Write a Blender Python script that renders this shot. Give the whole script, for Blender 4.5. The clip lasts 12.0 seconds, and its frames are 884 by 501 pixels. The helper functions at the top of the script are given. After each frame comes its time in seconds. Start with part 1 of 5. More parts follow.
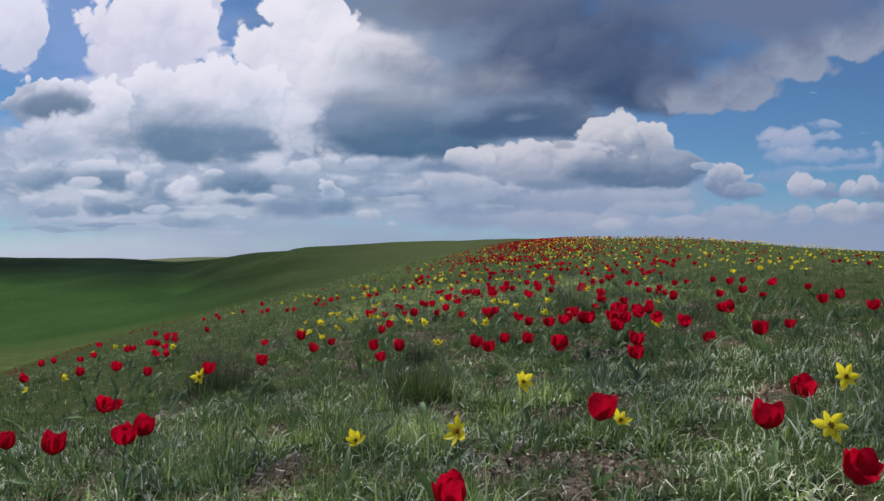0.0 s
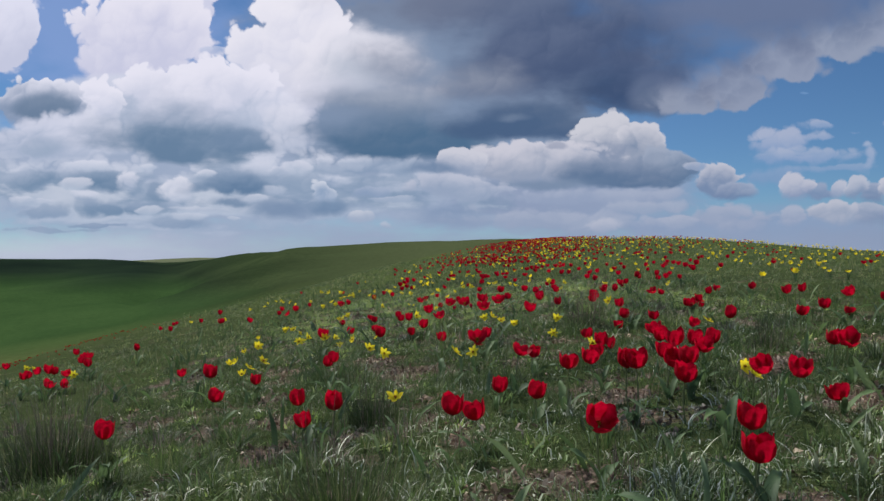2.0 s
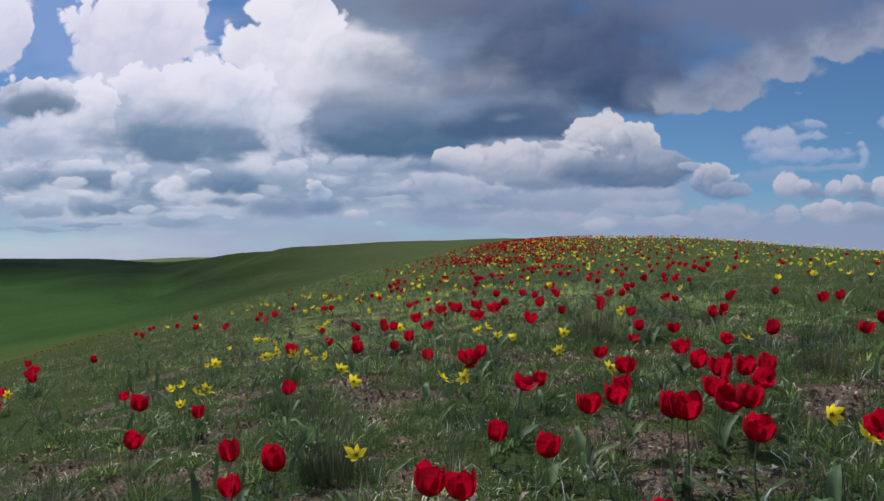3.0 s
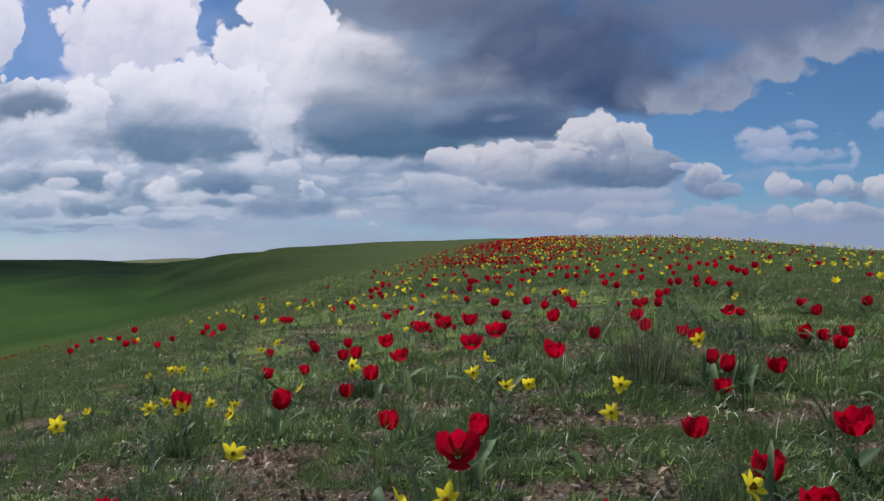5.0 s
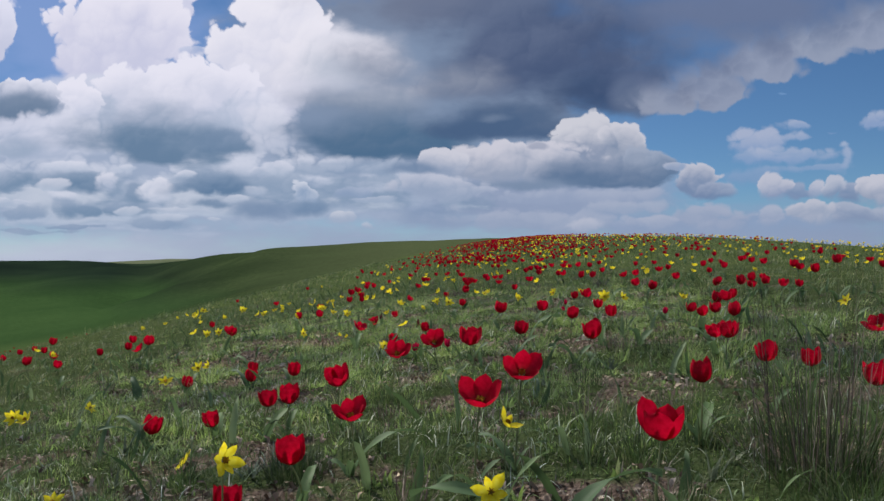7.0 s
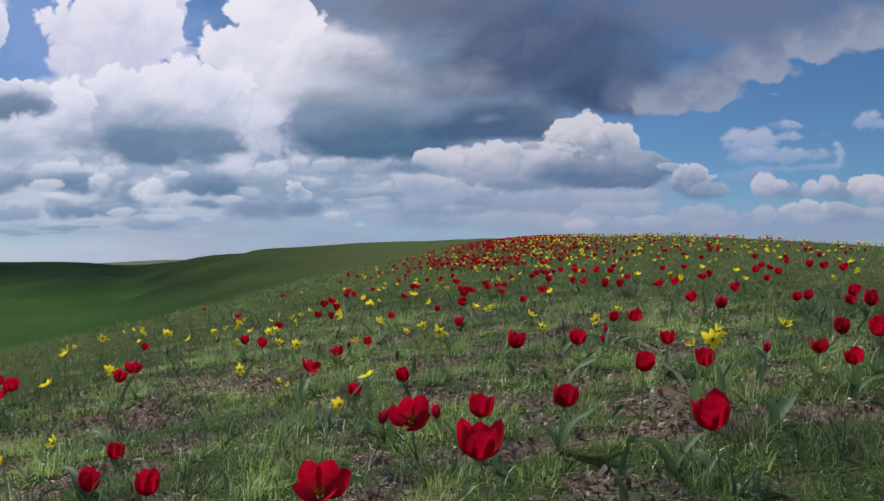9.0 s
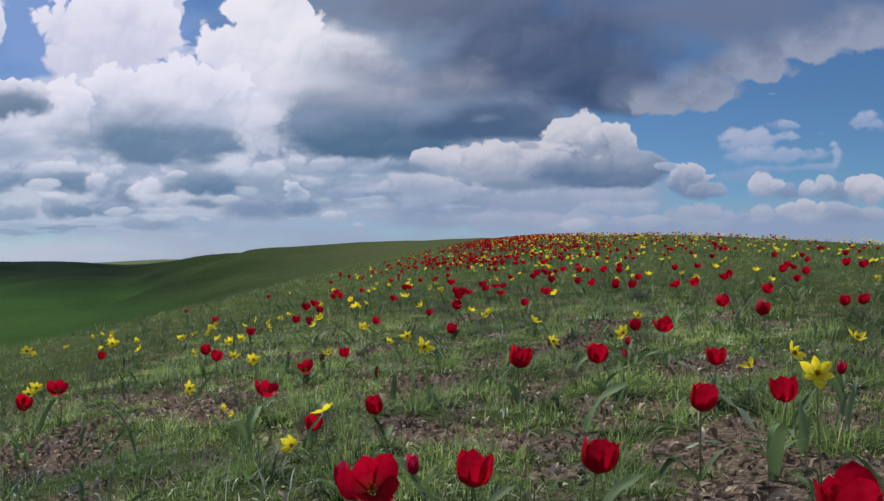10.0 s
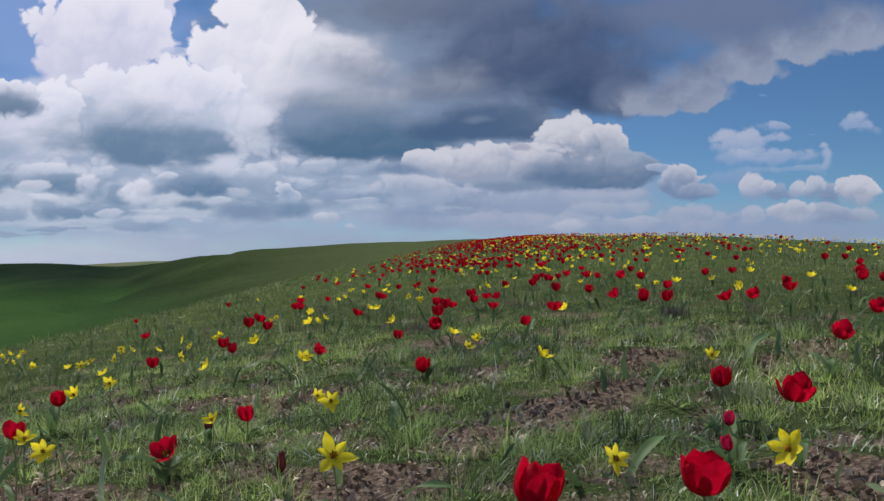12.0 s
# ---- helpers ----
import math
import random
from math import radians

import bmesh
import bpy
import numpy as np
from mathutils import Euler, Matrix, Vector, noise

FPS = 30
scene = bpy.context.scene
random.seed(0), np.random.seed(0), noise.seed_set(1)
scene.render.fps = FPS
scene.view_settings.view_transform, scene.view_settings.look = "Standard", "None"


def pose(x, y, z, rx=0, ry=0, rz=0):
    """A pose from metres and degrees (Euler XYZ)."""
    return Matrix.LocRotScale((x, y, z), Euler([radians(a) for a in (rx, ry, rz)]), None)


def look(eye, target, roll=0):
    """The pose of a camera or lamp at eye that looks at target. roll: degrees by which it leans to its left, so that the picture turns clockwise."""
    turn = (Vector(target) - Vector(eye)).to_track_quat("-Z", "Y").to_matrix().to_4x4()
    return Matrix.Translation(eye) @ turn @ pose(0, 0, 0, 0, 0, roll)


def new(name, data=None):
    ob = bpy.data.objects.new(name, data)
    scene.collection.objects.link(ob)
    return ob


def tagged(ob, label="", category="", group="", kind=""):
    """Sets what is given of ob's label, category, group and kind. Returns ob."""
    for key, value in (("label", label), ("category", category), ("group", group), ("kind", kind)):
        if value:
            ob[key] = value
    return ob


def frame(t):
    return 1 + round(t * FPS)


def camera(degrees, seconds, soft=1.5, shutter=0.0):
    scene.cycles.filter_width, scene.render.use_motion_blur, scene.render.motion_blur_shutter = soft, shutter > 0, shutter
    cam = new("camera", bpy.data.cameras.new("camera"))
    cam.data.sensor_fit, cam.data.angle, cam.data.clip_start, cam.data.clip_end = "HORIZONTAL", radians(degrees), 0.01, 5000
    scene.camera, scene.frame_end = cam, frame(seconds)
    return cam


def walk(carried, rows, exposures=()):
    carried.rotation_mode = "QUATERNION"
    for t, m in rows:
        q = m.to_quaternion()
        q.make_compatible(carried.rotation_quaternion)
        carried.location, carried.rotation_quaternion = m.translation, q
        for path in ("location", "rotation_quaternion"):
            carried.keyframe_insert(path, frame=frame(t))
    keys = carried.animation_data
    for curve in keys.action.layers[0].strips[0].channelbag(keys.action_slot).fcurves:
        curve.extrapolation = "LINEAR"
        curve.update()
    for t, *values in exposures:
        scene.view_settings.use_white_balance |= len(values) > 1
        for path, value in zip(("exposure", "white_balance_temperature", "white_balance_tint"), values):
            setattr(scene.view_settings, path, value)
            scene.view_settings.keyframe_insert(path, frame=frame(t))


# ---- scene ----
# ---- the camera and its way ----
cam = camera(56.0, 12.0, soft=1.5)
PATH = [
    (0, (0.046, -0.014, 0.607), (0.064, 1.986, 0.631), 0.4),
    (0.5, (0.08, 0.358, 0.599), (0.101, 2.358, 0.623), 0.4),
    (1, (0.112, 0.777, 0.604), (0.14, 2.776, 0.628), 0.4),
    (1.5, (0.142, 1.188, 0.624), (0.173, 3.188, 0.649), 0.4),
    (2, (0.171, 1.564, 0.626), (0.206, 3.563, 0.651), 0.3),
    (2.5, (0.2, 1.93, 0.632), (0.242, 3.929, 0.655), 0.3),
    (3, (0.226, 2.268, 0.65), (0.273, 4.268, 0.674), 0.3),
    (5, (0.327, 3.885, 0.652), (0.391, 5.884, 0.677), 0.2),
    (5.5, (0.372, 4.321, 0.631), (0.44, 6.32, 0.657), 0.2),
    (6, (0.388, 4.717, 0.611), (0.461, 6.715, 0.636), 0.1),
    (6.5, (0.394, 5.066, 0.603), (0.47, 7.065, 0.629), 0.1),
    (7, (0.404, 5.47, 0.605), (0.483, 7.469, 0.631), 0.1),
    (9, (0.498, 7.125, 0.649), (0.591, 9.123, 0.676), 0.0),
    (9.5, (0.524, 7.441, 0.634), (0.62, 9.438, 0.661), -0.0),
    (10, (0.571, 7.824, 0.642), (0.67, 9.821, 0.668), 0.0),
    (10.5, (0.609, 8.206, 0.681), (0.712, 10.204, 0.709), -0.1),
    (11, (0.649, 8.559, 0.697), (0.757, 10.556, 0.726), -0.1),
    (11.5, (0.697, 8.965, 0.674), (0.809, 10.961, 0.703), -0.0),
    (12, (0.749, 9.322, 0.661), (0.867, 11.319, 0.69), -0.1),
]
walk(cam, [(t, look(eye, target, roll)) for t, eye, target, roll in PATH])

# ---- light and sky ----
SUN_HEIGHT, SUN_TURN = radians(46), radians(-32)      # turn: from the view's axis (+y) towards the right (+x)


def linear(c):
    return tuple(((v / 255 + 0.055) / 1.055) ** 2.4 if v > 10 else v / 255 / 12.92 for v in c) + (1.0,)


sun = new("sun", bpy.data.lights.new("sun", "SUN"))
sun.data.energy, sun.data.angle, sun.data.color = 4.8, radians(6), (1.0, 0.955, 0.885)
away = Vector((math.sin(SUN_TURN) * math.cos(SUN_HEIGHT), math.cos(SUN_TURN) * math.cos(SUN_HEIGHT), math.sin(SUN_HEIGHT)))
sun.matrix_world = look(away * 50, (0, 0, 0))

world = bpy.data.worlds.new("world")
scene.world = world
world.use_nodes = True
wt = world.node_tree
wt.nodes.clear()


def wn(kind, **values):
    node = wt.nodes.new(kind)
    for key, value in values.items():
        if key == "op":
            node.operation = value
        else:
            node.inputs[int(key[1:])].default_value = value
    return node


def wmath(op, a, b=None, c=None):
    node = wt.nodes.new("ShaderNodeMath")
    node.operation = op
    for i, v in enumerate((a, b, c)):
        if v is None:
            continue
        if isinstance(v, (int, float)):
            node.inputs[i].default_value = v
        else:
            wt.links.new(v, node.inputs[i])
    return node.outputs[0]


def cloud_group():
    """One cloud: an ellipse on the sky with a lumpy rim, crisp above and softer below, a lit top and a shaded base."""
    g = bpy.data.node_groups.new("cloud", "ShaderNodeTree")
    names = ["U", "V", "Lumps", "Relief", "CU", "CV", "RX", "RUp", "RDown", "SoftUp", "SoftDown", "Lump", "Cover"]
    g.interface.new_socket(name="Sky", in_out="INPUT", socket_type="NodeSocketColor")
    for n in names:
        g.interface.new_socket(name=n, in_out="INPUT", socket_type="NodeSocketFloat")
    g.interface.new_socket(name="Top", in_out="INPUT", socket_type="NodeSocketColor")
    g.interface.new_socket(name="Base", in_out="INPUT", socket_type="NodeSocketColor")
    g.interface.new_socket(name="Sky", in_out="OUTPUT", socket_type="NodeSocketColor")
    gi, go = g.nodes.new("NodeGroupInput"), g.nodes.new("NodeGroupOutput")
    p = gi.outputs

    def m(op, a, b=None, c=None):
        node = g.nodes.new("ShaderNodeMath")
        node.operation = op
        for i, v in enumerate((a, b, c)):
            if v is None:
                continue
            if isinstance(v, (int, float)):
                node.inputs[i].default_value = v
            else:
                g.links.new(v, node.inputs[i])
        return node.outputs[0]

    def ease(value, low, high):
        node = g.nodes.new("ShaderNodeMapRange")
        node.interpolation_type = "SMOOTHSTEP"
        for i, v in enumerate((value, low, high)):
            if isinstance(v, (int, float)):
                node.inputs[i].default_value = v
            else:
                g.links.new(v, node.inputs[i])
        return node.outputs[0]

    # a trace of the sky behind keeps the clouds in their order
    behind = g.nodes.new("ShaderNodeRGBToBW")
    g.links.new(p["Sky"], behind.inputs[0])
    trace = m("MULTIPLY", behind.outputs[0], 1e-6)
    du = m("DIVIDE", m("SUBTRACT", m("ADD", p["U"], trace), p["CU"]), p["RX"])
    dv = m("SUBTRACT", m("ADD", p["V"], trace), p["CV"])
    dn = m("MAXIMUM", m("DIVIDE", dv, p["RUp"]), m("MULTIPLY", m("DIVIDE", dv, p["RDown"]), -1.0))
    d = m("SQRT", m("MULTIPLY_ADD", du, du, m("MULTIPLY", dn, dn)))
    rim = m("MULTIPLY_ADD", p["Lumps"], m("MULTIPLY", p["Lump"], 2.1), m("SUBTRACT", 1.0, d))
    above = ease(m("DIVIDE", dv, p["RUp"]), -0.6, 0.3)
    soft = m("MULTIPLY_ADD", above, m("SUBTRACT", p["SoftUp"], p["SoftDown"]), p["SoftDown"])
    cover = m("MULTIPLY", ease(rim, 0.0, soft), p["Cover"])
    rise = m("DIVIDE", m("ADD", dv, p["RDown"]), m("ADD", p["RUp"], p["RDown"]))
    edge = m("MULTIPLY", m("SUBTRACT", 1.0, ease(rim, 0.0, 0.45)), above)
    lit = m("MULTIPLY_ADD", p["Relief"], 1.3, m("MULTIPLY_ADD", p["Lumps"], 0.40, rise))
    lit = ease(m("MULTIPLY_ADD", edge, 0.25, lit), 0.15, 1.1)
    tint, over = g.nodes.new("ShaderNodeMix"), g.nodes.new("ShaderNodeMix")
    tint.data_type = over.data_type = "RGBA"
    g.links.new(lit, tint.inputs[0])
    g.links.new(p["Base"], tint.inputs[6])
    g.links.new(p["Top"], tint.inputs[7])
    g.links.new(cover, over.inputs[0])
    g.links.new(p["Sky"], over.inputs[6])
    g.links.new(tint.outputs[2], over.inputs[7])
    g.links.new(over.outputs[2], go.inputs[0])
    return g


CLOUD = cloud_group()
coord = wn("ShaderNodeTexCoord")
sep = wn("ShaderNodeSeparateXYZ")
wt.links.new(coord.outputs["Generated"], sep.inputs[0])
TURN = radians(2.1)
ahead = wmath("ADD", wmath("MULTIPLY", sep.outputs[0], math.sin(TURN)), wmath("MULTIPLY", sep.outputs[1], math.cos(TURN)))
aside = wmath("SUBTRACT", wmath("MULTIPLY", sep.outputs[0], math.cos(TURN)), wmath("MULTIPLY", sep.outputs[1], math.sin(TURN)))
deep = wmath("MAXIMUM", ahead, 0.05)
# hundredths of the distance, to the right and upwards of the axis
u0 = wmath("MULTIPLY", wmath("DIVIDE", aside, deep), 100.0)
v0 = wmath("MULTIPLY", wmath("DIVIDE", sep.outputs[2], deep), 100.0)
lift = wmath("ADD", wmath("MAXIMUM", v0, -5.0), 30.0)
over_x, over_y = wmath("MULTIPLY", u0, 0.014), wmath("MULTIPLY", wmath("LOGARITHM", lift, math.e), 0.72)
flat = wn("ShaderNodeCombineXYZ")
wt.links.new(over_x, flat.inputs[0])
wt.links.new(over_y, flat.inputs[1])
# slow and quick swirls bend the clouds' outlines; billows lump their rims; wisps fray the soft ones
def swirl(scale, detail, space):
    n = wn("ShaderNodeTexNoise")
    n.inputs["Scale"].default_value, n.inputs["Detail"].default_value, n.inputs["Roughness"].default_value = scale, detail, 0.5
    wt.links.new(space, n.inputs["Vector"])
    split = wn("ShaderNodeSeparateColor")
    wt.links.new(n.outputs["Color"], split.inputs[0])
    return n, [wmath("SUBTRACT", o, 0.5) for o in split.outputs]


slow, slow_c = swirl(7.0, 2.0, flat.outputs[0])
quick, quick_c = swirl(26.0, 3.0, flat.outputs[0])
u1 = wmath("ADD", u0, wmath("ADD", wmath("MULTIPLY", slow_c[0], 3.0), wmath("MULTIPLY", quick_c[0], 1.3)))
v1 = wmath("ADD", v0, wmath("ADD", wmath("MULTIPLY", slow_c[1], 2.0), wmath("MULTIPLY", quick_c[1], 0.9)))
drawn = wn("ShaderNodeVectorMath", op="MULTIPLY", _1=(0.45, 1.0, 1.0))
wt.links.new(flat.outputs[0], drawn.inputs[0])
streaks, streaks_c = swirl(15.0, 5.0, drawn.outputs[0])
wisps = wmath("MULTIPLY", streaks_c[0], 1.5)


def billows(scale, shift):
    """Rounded heads, near 0 in the creases and 1 on the crowns."""
    place = wn("ShaderNodeVectorMath", op="ADD", _1=shift)
    wt.links.new(flat.outputs[0], place.inputs[0])
    warp = wn("ShaderNodeVectorMath", op="MULTIPLY_ADD", _1=(0.05, 0.05, 0.0))
    wt.links.new(slow.outputs["Color"], warp.inputs[0])
    wt.links.new(place.outputs[0], warp.inputs[2])
    fray = wn("ShaderNodeVectorMath", op="MULTIPLY_ADD", _1=(0.045, 0.035, 0.0))
    wt.links.new(quick.outputs["Color"], fray.inputs[0])
    wt.links.new(warp.outputs[0], fray.inputs[2])
    puff = wn("ShaderNodeTexVoronoi")
    puff.feature, puff.voronoi_dimensions = "F1", "2D"
    puff.inputs["Scale"].default_value = scale
    wt.links.new(fray.outputs[0], puff.inputs["Vector"])
    gap = wmath("MINIMUM", puff.outputs["Distance"], 0.9)
    return wmath("SUBTRACT", 1.0, wmath("MULTIPLY", wmath("MULTIPLY", gap, gap), 1.25))


HEADS = ((10.0, 0.50), (25.0, 0.34), (60.0, 0.17))
heads_at = [billows(size, (0.3 / size, 0.1, 0.0)) for size, share in HEADS]
lumps = wmath("ADD", wmath("MULTIPLY", wisps, 0.25), wmath("MULTIPLY", quick_c[2], 0.3))
relief = wmath("ADD", wmath("MULTIPLY", streaks_c[1], 0.3), wmath("MULTIPLY", slow_c[2], 0.5))
# the heads' sides towards the sun are the brighter ones
for (size, share), head in zip(HEADS, heads_at):
    lumps = wmath("ADD", lumps, wmath("MULTIPLY", wmath("SUBTRACT", head, 0.66), share))
    lower = billows(size, (0.3 / size - 0.12 / size, 0.1 + 0.17 / size, 0.0))
    relief = wmath("ADD", relief, wmath("MULTIPLY", wmath("SUBTRACT", head, lower), share * 0.55))

air = wn("ShaderNodeTexSky")
air.sky_type, air.sun_disc = "NISHITA", False
air.sun_elevation, air.sun_rotation = SUN_HEIGHT, SUN_TURN
air.air_density, air.dust_density, air.ozone_density = 0.8, 0.0, 4.0
blue = wn("ShaderNodeMix")
blue.data_type, blue.blend_type = "RGBA", "MULTIPLY"
blue.inputs[0].default_value = 1.0
wt.links.new(air.outputs[0], blue.inputs[6])
blue.inputs[7].default_value = (0.043, 0.0565, 0.067, 1)
layer = [blue.outputs[2]]


def cloud(u, v, across, up, down, crisp, soft, lump, top, base, cover=1.0, field=None):
    """Laid over the clouds before it. u, v: its middle; crisp, soft: how far the rim fades above and below."""
    node = wt.nodes.new("ShaderNodeGroup")
    node.node_tree = CLOUD
    for i, source in enumerate((layer[0], u1, v1, field or lumps, relief)):
        wt.links.new(source, node.inputs[i])
    for i, value in enumerate((u, v, across, up, down, crisp, soft, lump, cover)):
        node.inputs[5 + i].default_value = value
    node.inputs[14].default_value, node.inputs[15].default_value = linear(top), linear(base)
    layer[0] = node.outputs[0]


def veil(*cloud_values):
    """A soft, frayed sheet without heads."""
    cloud(*cloud_values, wisps)


# haze and the pale fill behind the broken cover
veil(-42.7, 27.4, 21.7, 10.85, 8.82, 0.60, 0.60, 0.30, (135, 161, 212), (135, 161, 212), 0.75)
veil(-30.5, 9.1, 61.0, 11.53, 8.82, 0.30, 0.50, 0.30, (169, 180, 204), (155, 170, 196), 1.00)
veil(-2.7, 21.3, 27.8, 16.28, 13.56, 0.25, 0.40, 0.30, (125, 140, 166), (127, 145, 173), 1.00)
veil(13.6, 8.4, 21.0, 5.76, 6.44, 0.50, 0.60, 0.30, (149, 162, 189), (142, 156, 185), 0.97)
veil(37.3, 4.0, 35.3, 4.20, 5.43, 0.80, 0.40, 0.40, (137, 157, 190), (139, 153, 183), 0.92)
# scud along the horizon
cloud(-35.9, 8.1, 38.0, 5.09, 3.73, 0.50, 0.60, 0.80, (210, 214, 230), (162, 177, 201), 0.85)
veil(-32.5, 7.7, 42.0, 4.07, 3.05, 0.50, 0.60, 1.10, (149, 166, 191), (120, 144, 173), 0.75)
veil(-39.3, 5.7, 38.0, 2.71, 2.03, 0.50, 0.60, 1.30, (204, 210, 225), (178, 191, 212), 0.70)
# white towers, upper left
cloud(-54.9, 27.4, 4.1, 4.75, 5.09, 0.10, 0.15, 0.38, (221, 222, 240), (196, 200, 223), 1.00)
cloud(-33.2, 32.3, 4.5, 2.71, 4.07, 0.12, 0.15, 0.38, (223, 223, 240), (202, 204, 227), 1.00)
cloud(-38.8, 26.4, 8.7, 8.14, 7.46, 0.10, 0.25, 0.38, (229, 227, 241), (199, 201, 225), 1.00)
cloud(-29.2, 25.3, 1.8, 0.47, 0.47, 0.50, 0.60, 0.60, (186, 196, 223), (172, 184, 216), 0.70)
cloud(-20.3, 24.0, 7.6, 11.19, 9.49, 0.10, 0.50, 0.38, (233, 231, 242), (208, 210, 229), 1.00)
veil(-14.9, 23.3, 8.8, 6.78, 6.44, 0.60, 0.90, 0.40, (231, 229, 240), (210, 211, 227), 0.95)
cloud(-23.7, 16.9, 4.7, 4.07, 4.07, 0.40, 0.70, 0.60, (220, 221, 237), (184, 193, 214), 0.90)
veil(-35.3, 17.5, 17.6, 5.76, 6.10, 0.25, 0.50, 0.20, (206, 210, 229), (172, 184, 207), 1.00)
cloud(-32.5, 20.3, 10.2, 3.73, 4.75, 0.10, 0.60, 0.50, (229, 228, 242), (201, 205, 225), 1.00)
cloud(-44.1, 18.2, 4.9, 3.12, 4.07, 0.10, 0.60, 0.50, (229, 228, 242), (201, 206, 226), 1.00)
cloud(-45.4, 14.2, 6.8, 4.07, 4.07, 0.50, 0.80, 0.60, (216, 218, 234), (188, 196, 217), 0.90)
# grey cumulus at the far left
cloud(-51.7, 18.7, 6.2, 4.48, 2.31, 0.10, 0.40, 0.50, (223, 224, 239), (137, 153, 181), 1.00)
veil(-51.0, 18.6, 5.4, 1.90, 1.76, 0.70, 0.40, 0.40, (125, 142, 168), (106, 127, 155), 0.95)
cloud(-49.8, 14.0, 7.5, 2.85, 2.85, 0.50, 0.70, 0.80, (210, 213, 231), (165, 178, 203), 0.90)
cloud(-50.9, 13.5, 3.1, 1.70, 1.36, 0.60, 0.70, 0.70, (162, 175, 199), (147, 165, 190), 0.60)
# the broad grey base, left
veil(-34.2, 15.0, 12.9, 5.70, 4.07, 0.80, 0.35, 0.40, (147, 163, 188), (100, 127, 157), 0.97)
veil(-25.8, 14.5, 5.3, 2.71, 2.17, 0.70, 0.45, 0.40, (132, 151, 179), (106, 131, 161), 0.90)
cloud(-20.5, 16.2, 3.3, 2.71, 4.07, 0.60, 0.90, 0.70, (218, 219, 234), (186, 194, 214), 0.80)
# the great dark cloud overhead
veil(0.0, 30.8, 21.0, 4.75, 3.39, 0.90, 0.90, 0.40, (106, 116, 141), (110, 120, 145), 0.95)
veil(13.9, 26.7, 20.3, 10.17, 10.17, 0.70, 0.60, 0.30, (100, 113, 142), (73, 89, 122), 1.00)
veil(38.0, 30.1, 20.3, 6.10, 4.07, 0.80, 0.80, 0.30, (106, 121, 154), (104, 118, 150), 0.95)
veil(19.0, 20.9, 11.9, 4.75, 3.93, 0.90, 0.50, 0.30, (82, 98, 131), (59, 78, 112), 0.95)
veil(-11.5, 24.0, 6.8, 5.09, 5.76, 0.60, 0.90, 0.40, (227, 226, 238), (184, 191, 208), 0.95)
veil(-7.1, 23.9, 6.8, 4.48, 5.09, 0.75, 0.90, 0.45, (212, 212, 225), (143, 152, 173), 0.95)
veil(3.4, 21.6, 7.8, 3.53, 3.05, 1.00, 1.00, 0.50, (149, 156, 174), (110, 122, 148), 0.75)
veil(-10.5, 19.2, 10.2, 2.58, 2.44, 0.90, 0.90, 0.40, (157, 166, 185), (122, 138, 163), 0.90)
veil(-5.8, 15.6, 15.9, 3.66, 3.80, 0.90, 0.35, 0.35, (106, 127, 154), (78, 109, 141), 1.00)
veil(7.5, 16.9, 12.9, 3.39, 3.05, 0.60, 0.40, 0.35, (94, 112, 141), (73, 97, 131), 0.97)
veil(6.1, 17.0, 3.1, 0.95, 0.68, 0.90, 0.90, 0.50, (125, 141, 165), (116, 133, 160), 0.60)
# its pale arm, reaching to the right over the blue
cloud(52.9, 28.4, 7.1, 5.09, 2.85, 0.80, 0.20, 0.38, (110, 124, 154), (147, 157, 181), 0.97)
cloud(45.4, 26.7, 7.1, 4.41, 2.44, 0.80, 0.20, 0.38, (108, 123, 154), (147, 157, 180), 0.97)
cloud(39.0, 24.8, 5.8, 3.93, 3.05, 0.80, 0.20, 0.38, (110, 123, 153), (145, 155, 179), 0.97)
cloud(32.9, 22.0, 5.6, 3.93, 3.26, 0.80, 0.20, 0.38, (104, 118, 149), (143, 153, 177), 0.97)
veil(23.7, 19.9, 4.1, 4.07, 2.71, 0.60, 0.60, 0.30, (90, 105, 137), (96, 111, 140), 0.95)
cloud(27.1, 19.8, 5.3, 2.71, 2.03, 0.80, 0.22, 0.38, (108, 120, 149), (145, 154, 176), 0.95)
veil(35.3, 27.4, 9.5, 3.05, 2.71, 1.00, 1.00, 0.40, (98, 113, 145), (110, 123, 152), 0.70)
# lit cumulus in the middle
cloud(19.5, 13.7, 5.7, 4.20, 4.07, 0.14, 0.50, 0.50, (203, 204, 215), (135, 148, 174), 1.00)
cloud(22.5, 14.5, 2.8, 2.58, 4.07, 0.14, 0.50, 0.50, (201, 202, 214), (127, 143, 170), 1.00)
cloud(8.5, 11.9, 10.5, 2.71, 2.31, 0.18, 0.60, 0.50, (202, 202, 215), (147, 159, 183), 1.00)
cloud(0.5, 12.0, 3.4, 1.76, 1.76, 0.18, 0.60, 0.50, (202, 203, 216), (147, 161, 187), 1.00)
cloud(25.1, 11.0, 3.5, 3.12, 1.90, 0.25, 0.30, 0.50, (157, 168, 190), (96, 120, 152), 0.95)
veil(19.0, 10.4, 9.5, 2.44, 1.49, 0.60, 0.25, 0.30, (137, 150, 175), (90, 115, 148), 0.97)
veil(10.2, 9.6, 10.9, 1.02, 0.95, 0.90, 0.60, 0.30, (125, 142, 169), (118, 138, 166), 0.85)
cloud(11.9, 13.7, 1.6, 0.61, 0.54, 0.60, 0.60, 0.60, (152, 159, 181), (143, 152, 176), 0.70)
